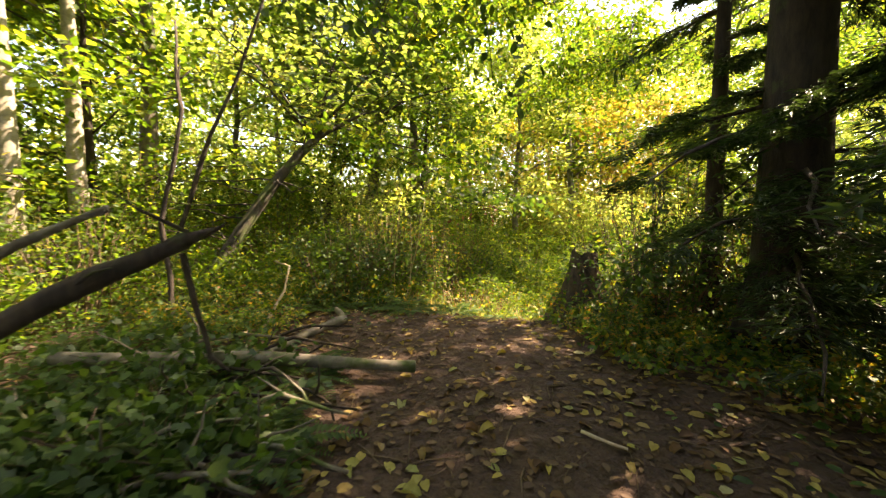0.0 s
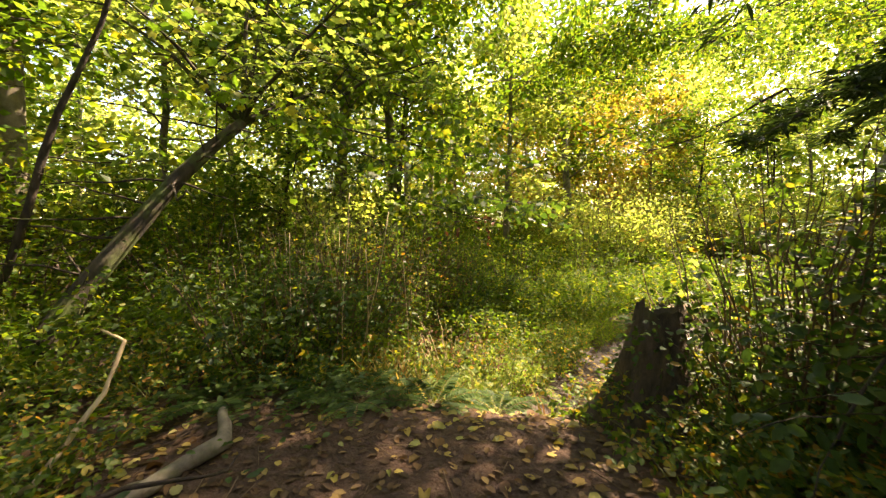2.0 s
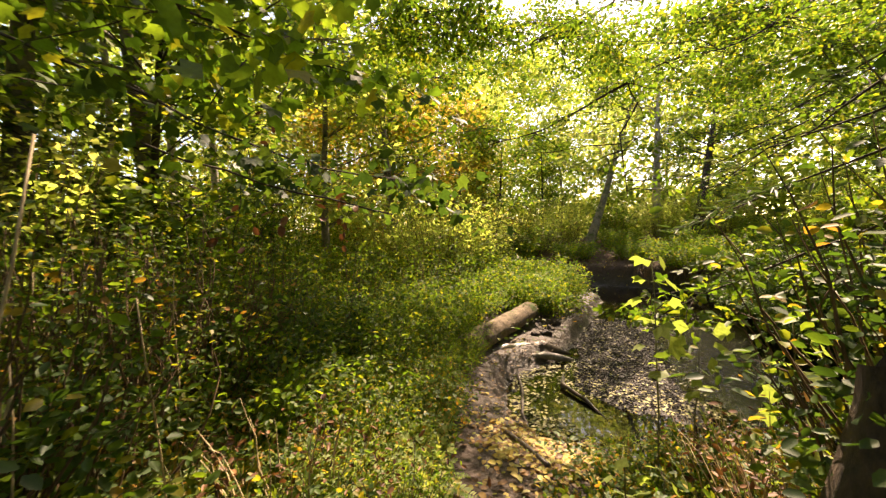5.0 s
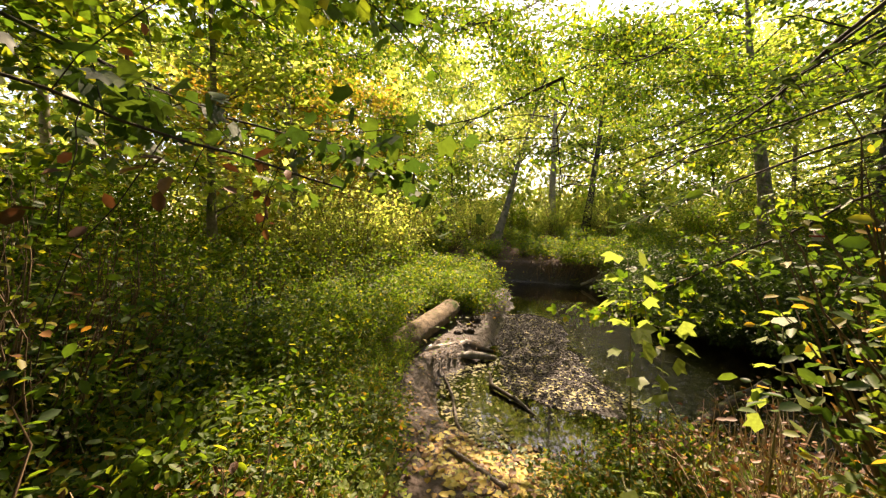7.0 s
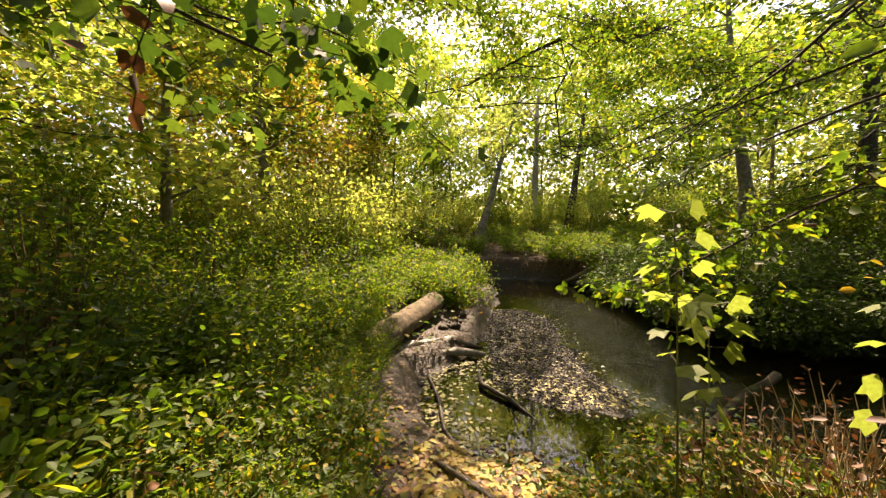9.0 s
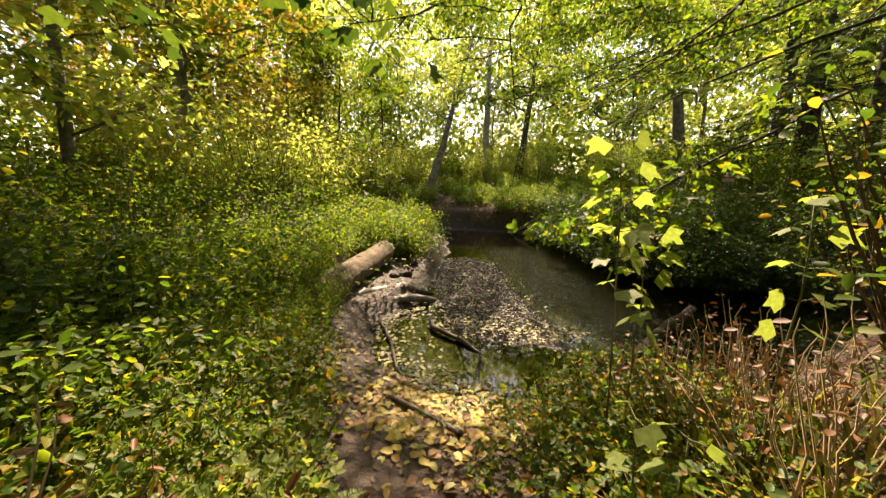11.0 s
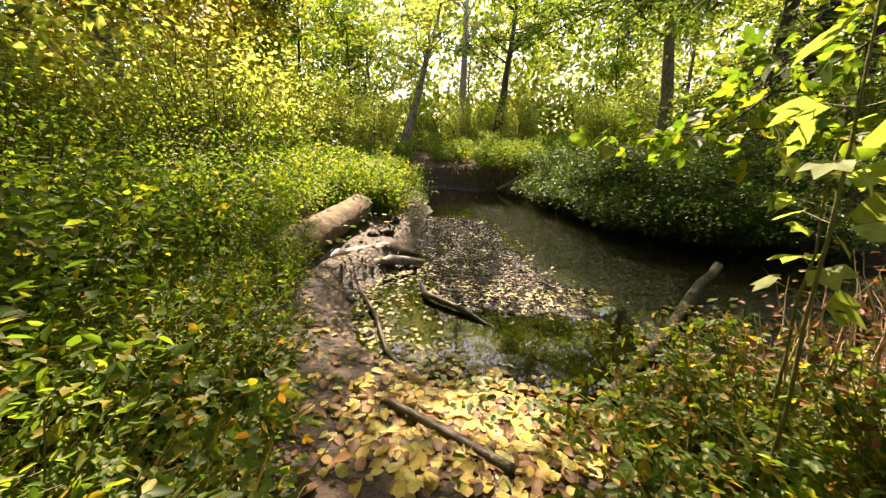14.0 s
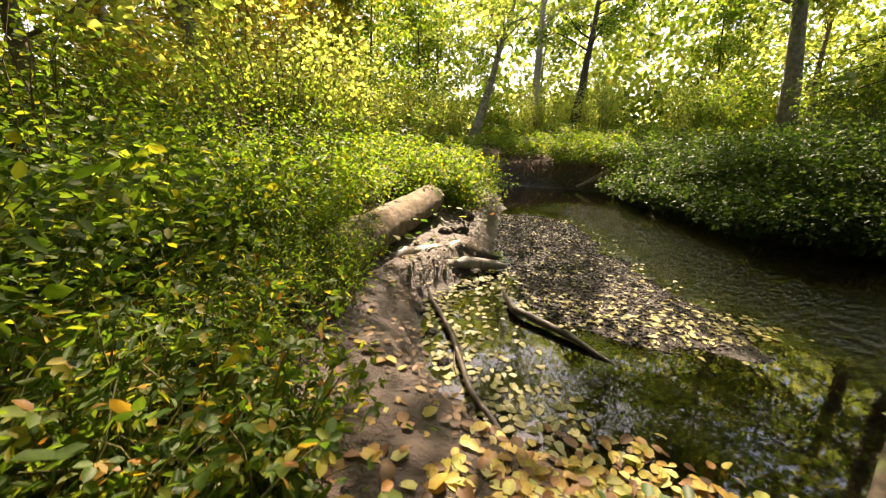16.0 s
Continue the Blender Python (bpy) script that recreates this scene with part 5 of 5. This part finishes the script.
for n, (x, y, s) in enumerate([(-1.75, 5.3, 0), (-2.9, 5.1, 0), (-3.6, 4.6, 0), (-1.2, 5.6, 0), (1.9, 3.9, 0), (-2.2, 2.5, 0), (-2.5, 1.35, 0), (-3.0, 1.9, 0), (-2.0, 1.7, 0), (-2.7, 1.05, 0), (-1.75, 1.55, 0), (-2.45, 1.75, 0), (-3.3, 1.3, 0), (1.4, 4.2, 0), (2.3, 3.4, 0)]):
    copy_thing(FERN, pose(*on(x, y), 0, 0, n * 61))
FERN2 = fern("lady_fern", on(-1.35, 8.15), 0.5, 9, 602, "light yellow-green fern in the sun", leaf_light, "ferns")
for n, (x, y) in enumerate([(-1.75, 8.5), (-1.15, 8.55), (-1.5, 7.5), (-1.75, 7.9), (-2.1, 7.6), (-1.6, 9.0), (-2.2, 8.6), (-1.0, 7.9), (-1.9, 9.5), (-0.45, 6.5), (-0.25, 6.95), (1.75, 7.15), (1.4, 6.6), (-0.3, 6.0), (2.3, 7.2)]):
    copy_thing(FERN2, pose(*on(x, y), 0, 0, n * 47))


def maple_shoot(x, y, height, leaf, seed, lean=(0, 0), pairs=6):
    """A young shoot with pairs of large bright leaves."""
    rng = np.random.default_rng(seed)
    root = thing("maple_shoot", on(x, y), "young upright shoot with large bright green lobed leaves", "sapling", "maple shoots")
    st = Geo()
    q = wander(rng, (0, 0, -0.1), (lean[0], lean[1], height), 8, 0.05)
    tube(st, q, np.linspace(0.010, 0.004, 8), 6)
    part("stem", st, stem_green, root)
    for k in range(pairs):
        o = along(q, 0.60 + 0.40 * k / (pairs - 1))
        a = rng.uniform(0, 6.283)
        for s in (0, math.pi):
            d = np.array([math.cos(a + s), math.sin(a + s), 0.25])
            e = o + d * leaf * 0.7
            g, stalk = Geo(), Geo()
            tube(stalk, np.array([o, e]), (0.003, 0.002), 4, cap=False)
            scatter(g, MAPLE, e[None], (d + np.array([0, 0, -0.7]))[None], np.array([[0.45, 0.55, 0.75]]) + rng.normal(0, 0.5, (1, 3)), leaf * rng.uniform(0.65, 1.2))
            part("petiole", stalk, stem_green, part("leaf", g, leaf_light, root))


maple_shoot(1.0, 7.32, 2.3, 0.165, 701, (0.02, 0.14), 6)
maple_shoot(1.35, 7.35, 1.7, 0.16, 702, (0.2, 0.1), 6)
maple_shoot(0.24, 6.83, 0.85, 0.13, 703, (0.0, 0.03), 3)
maple_shoot(0.40, 6.70, 0.7, 0.12, 704, (0.05, 0.0), 3)
maple_shoot(1.3, 6.55, 1.75, 0.12, 705, (0.05, 0.0), 5)


def sign_post():
    root = thing("marker_post", on(12.49, 9.89), "dark wooden post with a small red and white sign", "sign post")
    z = 1.15 - gz(12.49, 9.89)
    g = Geo()
    tube(g, [(0, 0, -0.2), (0, 0, z + 0.1)], (0.09, 0.085), 10)
    part("post", g, bark_dark, root)
    for name, dz, h, m in (("sign_panel", 0.0, 0.20, paint_white), ("red_stripe", 0.035, 0.06, paint_red)):
        p = Geo()
        t = 0.012 if name == "sign_panel" else 0.006
        d = unit(np.array([-13.9, -3.7, 0]))
        s = np.array([-d[1], d[0], 0])
        c = d * (0.10 if name == "sign_panel" else 0.112) + np.array([0, 0, z - 0.1 + dz])
        v = [c + s * a * 0.16 + np.array([0, 0, b * h / 2]) + d * e * t for e in (-1, 1) for b in (-1, 1) for a in (-1, 1)]
        p.add(v, [[0, 1, 3, 2], [4, 6, 7, 5], [0, 4, 5, 1], [2, 3, 7, 6], [0, 2, 6, 4], [1, 5, 7, 3]])
        part(name, p, m, root)


sign_post()


# ---- loose cover of the ground ----
def cover(name, n, region, dens, shape, size, mat, seed, label, category, lift=(0.0, 0.02), flat=0.8, lower=-1e9):
    """Many leaves strewn on the ground over a rectangle, thinned by dens(x, y)."""
    rng = np.random.default_rng(seed)
    x, y = rng.uniform(region[0], region[1], n * 4), rng.uniform(region[2], region[3], n * 4)
    keep = rng.uniform(0, 1, n * 4) < dens(x, y)
    x, y = x[keep][:n], y[keep][:n]
    z = np.maximum(ground_z(x, y), lower) + rng.uniform(*lift, len(x))
    at = np.stack([x, y, z], -1)
    a = rng.uniform(0, 6.283, len(x))
    ahead = np.stack([np.cos(a), np.sin(a), rng.normal(0, 0.3 * (1 - flat), len(x))], -1)
    up = np.stack([rng.normal(0, 1 - flat, len(x)), rng.normal(0, 1 - flat, len(x)), np.ones(len(x))], -1)
    g = Geo()
    scatter(g, shape, at, ahead, up, size * rng.uniform(0.55, 1.25, len(x)))
    return tagged(part(name, g, mat), label, category, kind="stuff")


def on_land(x, y):
    return (~in_ring(x, y)).astype(float)


def trail(x, y):
    """1 on the trodden path, 0 away from it."""
    first = line_distance(x, y, np.array([(0.4, -1.0), (-0.3, 1.5), (-0.9, 3.4), (-1.2, 5.0)]))
    then = line_distance(x, y, np.array([(-1.2, 5.0), (-1.0, 6.6), (-0.45, 8.2), (-0.15, 9.6), (0.2, 11.0), (0.9, 12.3)]))
    return np.maximum(step(1.25, 0.55, first), step(0.55, 0.25, then))


cover("leaf_litter", 17000, (-5, 5, -0.5, 13), lambda x, y: on_land(x, y) * (0.9 - np.where(y > 7.2, 0.85, 0.3) * trail(x, y)), OVAL, 0.07, leaf_brown_mat, 801, "brown decayed leaves strewn over the soil", "leaf litter")
cover("leaf_litter", 3000, (-4, 4, 0, 8), lambda x, y: on_land(x, y) * (0.35 + 0.3 * wobble(x, y, 1.5, 21)), HEART, 0.085, leaf_litter_mat, 802, "yellow fallen leaves on the path", "leaf litter", (0.004, 0.02), 0.75)
cover("leaf_litter", 1700, (-0.4, 2.2, 7.4, 10.0), lambda x, y: step(1.15, 0.3, np.hypot((x - 0.75) / 1.1, y - 8.75)) * 0.9, HEART, 0.085, leaf_gold_mat, 803, "yellow fallen leaves in the wet hollow by the pool", "leaf litter", (0.005, 0.03), 0.8, WATER + 0.004)
cover("floating_leaves", 900, (0.8, 4.4, 8.4, 12.6), lambda x, y: in_ring(x, y) * np.maximum(step(0.9, 0.1, line_distance(x, y, np.array([(1.0, 9.6), (1.0, 10.6), (1.6, 11.7), (2.6, 12.2)]))), 0.9 * step(0.5, 0.1, line_distance(x, y, np.array([(2.4, 12.0), (2.6, 11.0), (3.3, 10.1), (4.1, 9.5)])))) * 0.8, HEART, 0.08, leaf_float_mat, 804, "pale yellow leaves floating at the pool's edge", "floating leaves", (0.003, 0.006), 0.97, WATER)
cover("leaf_litter", 520, (2.2, 8, 9.0, 16.5), lambda x, y: in_ring(x, y) * step(1.6, 0.6, line_distance(x, y, BAR)) * 0.9, HEART, 0.06, leaf_float_mat, 805, "yellow leaves caught on the gravel bar", "leaf litter", (0.01, 0.04), 0.85, WATER + 0.003)
cover("leaf_litter", 150, (-1.2, 2.0, 7.2, 13), lambda x, y: on_land(x, y) * trail(x, y), HEART, 0.085, leaf_litter_mat, 806, "scattered yellow leaves on the mud path", "leaf litter", (0.004, 0.015), 0.8)
off_path = lambda x, y: on_land(x, y) * (1 - trail(x, y)) * (0.55 + 0.45 * wobble(x, y, 1.3, 31)) * np.where((y < 4.2) & (np.abs(x + 0.6) < 3.0), 0.3, 1.0)
cover("ground_cover", 15000, (-9, 0.2, 5.6, 20), lambda x, y: off_path(x, y), LANCE, 0.06, leaf_mixed, 811, "thick ground cover of green and yellowing leaves", "ground cover", (0.03, 0.32), 0.6)
# these two covers take the dark leaf colour in place of shade
cover("ground_cover", 9000, (-9, -2.2, -1, 6), lambda x, y: off_path(x, y), OVAL, 0.07, leaf_deep, 812, "leafy ground cover beside the path, leaf colour darkened for shade", "ground cover", (0.03, 0.25), 0.6)
cover("ground_cover", 2600, (0.6, 6, 0, 9), lambda x, y: off_path(x, y), OVAL, 0.075, leaf_deep, 813, "ground cover with shade put into its dark green leaf colour", "ground cover", (0.02, 0.2), 0.6)
cover("ground_cover", 9000, (-2, 30, 12, 32), lambda x, y: on_land(x, y) * (0.7 + 0.3 * wobble(x, y, 1, 33)), OVAL, 0.13, leaf_mixed, 814, "sunlit ground cover on the far bank", "ground cover", (0.05, 0.5), 0.6)
cover("ground_cover", 6000, (9.5, 24, 2, 20), lambda x, y: on_land(x, y), OVAL, 0.13, leaf_green, 815, "green cover on the high bank", "ground cover", (0.05, 0.45), 0.6)


def grass():
    rng = np.random.default_rng(820)
    g = Geo()
    n = 17000
    x, y = rng.uniform(-4, 2.6, n), rng.uniform(5.6, 11.5, n)
    keep = (off_path(x, y) > rng.uniform(0, 0.9, n)) & ~in_ring(x, y) & ((x < -0.7) | ((x > 0.9) & (y < 8)))
    x, y = x[keep], y[keep]
    at = np.stack([x, y, ground_z(x, y) - 0.02], -1)
    a = rng.uniform(0, 6.283, len(x))
    ahead = np.stack([0.5 * np.cos(a), 0.5 * np.sin(a), rng.uniform(0.5, 1.4, len(x))], -1)
    scatter(g, BLADE, at, ahead, np.stack([-np.cos(a), -np.sin(a), 0.6 + 0 * a], -1), rng.uniform(0.2, 0.55, len(x)))
    tagged(part("grass", g, grass_mat), "long thin green and straw-coloured grass blades", "grass", kind="stuff")


grass()


def twig_litter():
    rng = np.random.default_rng(825)
    g = Geo()
    for _ in range(420):
        x, y = rng.uniform(-3.6, 2.6), rng.uniform(0.6, 8.0)
        if in_ring(np.array([x]), np.array([y]))[0]:
            continue
        a, l = rng.uniform(0, 6.283), rng.uniform(0.08, 0.45)
        p = wander(rng, (x, y, 0), (x + math.cos(a) * l, y + math.sin(a) * l, 0), 4, 0.15)
        p[:, 2] = ground_z(p[:, 0], p[:, 1]) + 0.008 + rng.uniform(0, 0.01)
        tube(g, p, np.linspace(0.005, 0.002, 4) * rng.uniform(0.6, 1.5), 4)
    tagged(part("twig_litter", g, stem_brown), "thin dead twigs scattered on the soil", "twigs", kind="stuff")


twig_litter()


def pebbles():
    """The gravel bar's stones."""
    rng = np.random.default_rng(830)
    n = 52000
    x, y = rng.uniform(2.0, 8.5, n), rng.uniform(9.0, 17, n)
    d = line_distance(x, y, BAR)
    keep = (d < 1.25 + 0.3 * rng.normal(0, 1, n)) & in_ring(x, y)
    x, y = x[keep], y[keep]
    base = np.array([(1, 0, 0), (-1, 0, 0), (0, 1, 0), (0, -1, 0), (0, 0, 1), (0, 0, -1)], float)
    f0 = np.array([(0, 2, 4), (2, 1, 4), (1, 3, 4), (3, 0, 4), (2, 0, 5), (1, 2, 5), (3, 1, 5), (0, 3, 5)])
    m = len(x)
    s = 0.008 + 0.020 * rng.uniform(0, 1, m) ** 2.5
    sc = np.stack([s * rng.uniform(0.8, 1.5, m), s, s * rng.uniform(0.4, 0.8, m)], -1)
    a = rng.uniform(0, 6.283, m)
    v = base[None] * sc[:, None] * rng.uniform(0.8, 1.2, (m, 6, 1))
    c, si = np.cos(a)[:, None], np.sin(a)[:, None]
    v = np.stack([v[..., 0] * c - v[..., 1] * si, v[..., 0] * si + v[..., 1] * c, v[..., 2]], -1)
    v += np.stack([x, y, ground_z(x, y) + s * 0.2], -1)[:, None]
    g = Geo().add(v.reshape(-1, 3), (f0[None] + (np.arange(m) * 6)[:, None, None]).reshape(-1, 3))
    tagged(part("gravel", g, pebble_mat, smooth=True), "wet dark grey gravel bar in the stream", "gravel", kind="stuff")


pebbles()


def single_leaves():
    """Leaves on the path that can be picked out one by one."""
    rng = np.random.default_rng(840)
    root = thing("fallen_leaves", on(-0.6, 3.0), "yellow and brown fallen leaves lying singly on the path", "fallen leaves", kind="stuff")
    o = np.array(root.matrix_basis.translation)
    meshes = []
    for i in range(6):
        g = Geo()
        sh = HEART if i % 2 else OVAL
        bent = sh[0] * np.array([1, 1, 1 + 0.6 * i])
        scatter(g, (bent, sh[1]), np.zeros((1, 3)), np.array([[1.0, 0, 0]]), np.array([[0, 0, 1.0]]), 0.10)
        meshes.append(g.mesh("leaf", leaf_single_mat))
    k = 0
    while k < 290:
        x, y = rng.uniform(-3.2, 2.4), rng.uniform(0.8, 5.6)
        if trail(np.array([x]), np.array([y]))[0] < rng.uniform(-0.4, 0.9):
            continue
        ob = part("leaf", meshes[k % 6], None, root)
        ob.matrix_basis = pose(x - o[0], y - o[1], gz(x, y) - o[2] + 0.012, rng.uniform(-12, 12), rng.uniform(-12, 12), rng.uniform(0, 360)) @ Matrix.Diagonal((*[rng.uniform(0.55, 1.2)] * 3, 1))
        k += 1


single_leaves()


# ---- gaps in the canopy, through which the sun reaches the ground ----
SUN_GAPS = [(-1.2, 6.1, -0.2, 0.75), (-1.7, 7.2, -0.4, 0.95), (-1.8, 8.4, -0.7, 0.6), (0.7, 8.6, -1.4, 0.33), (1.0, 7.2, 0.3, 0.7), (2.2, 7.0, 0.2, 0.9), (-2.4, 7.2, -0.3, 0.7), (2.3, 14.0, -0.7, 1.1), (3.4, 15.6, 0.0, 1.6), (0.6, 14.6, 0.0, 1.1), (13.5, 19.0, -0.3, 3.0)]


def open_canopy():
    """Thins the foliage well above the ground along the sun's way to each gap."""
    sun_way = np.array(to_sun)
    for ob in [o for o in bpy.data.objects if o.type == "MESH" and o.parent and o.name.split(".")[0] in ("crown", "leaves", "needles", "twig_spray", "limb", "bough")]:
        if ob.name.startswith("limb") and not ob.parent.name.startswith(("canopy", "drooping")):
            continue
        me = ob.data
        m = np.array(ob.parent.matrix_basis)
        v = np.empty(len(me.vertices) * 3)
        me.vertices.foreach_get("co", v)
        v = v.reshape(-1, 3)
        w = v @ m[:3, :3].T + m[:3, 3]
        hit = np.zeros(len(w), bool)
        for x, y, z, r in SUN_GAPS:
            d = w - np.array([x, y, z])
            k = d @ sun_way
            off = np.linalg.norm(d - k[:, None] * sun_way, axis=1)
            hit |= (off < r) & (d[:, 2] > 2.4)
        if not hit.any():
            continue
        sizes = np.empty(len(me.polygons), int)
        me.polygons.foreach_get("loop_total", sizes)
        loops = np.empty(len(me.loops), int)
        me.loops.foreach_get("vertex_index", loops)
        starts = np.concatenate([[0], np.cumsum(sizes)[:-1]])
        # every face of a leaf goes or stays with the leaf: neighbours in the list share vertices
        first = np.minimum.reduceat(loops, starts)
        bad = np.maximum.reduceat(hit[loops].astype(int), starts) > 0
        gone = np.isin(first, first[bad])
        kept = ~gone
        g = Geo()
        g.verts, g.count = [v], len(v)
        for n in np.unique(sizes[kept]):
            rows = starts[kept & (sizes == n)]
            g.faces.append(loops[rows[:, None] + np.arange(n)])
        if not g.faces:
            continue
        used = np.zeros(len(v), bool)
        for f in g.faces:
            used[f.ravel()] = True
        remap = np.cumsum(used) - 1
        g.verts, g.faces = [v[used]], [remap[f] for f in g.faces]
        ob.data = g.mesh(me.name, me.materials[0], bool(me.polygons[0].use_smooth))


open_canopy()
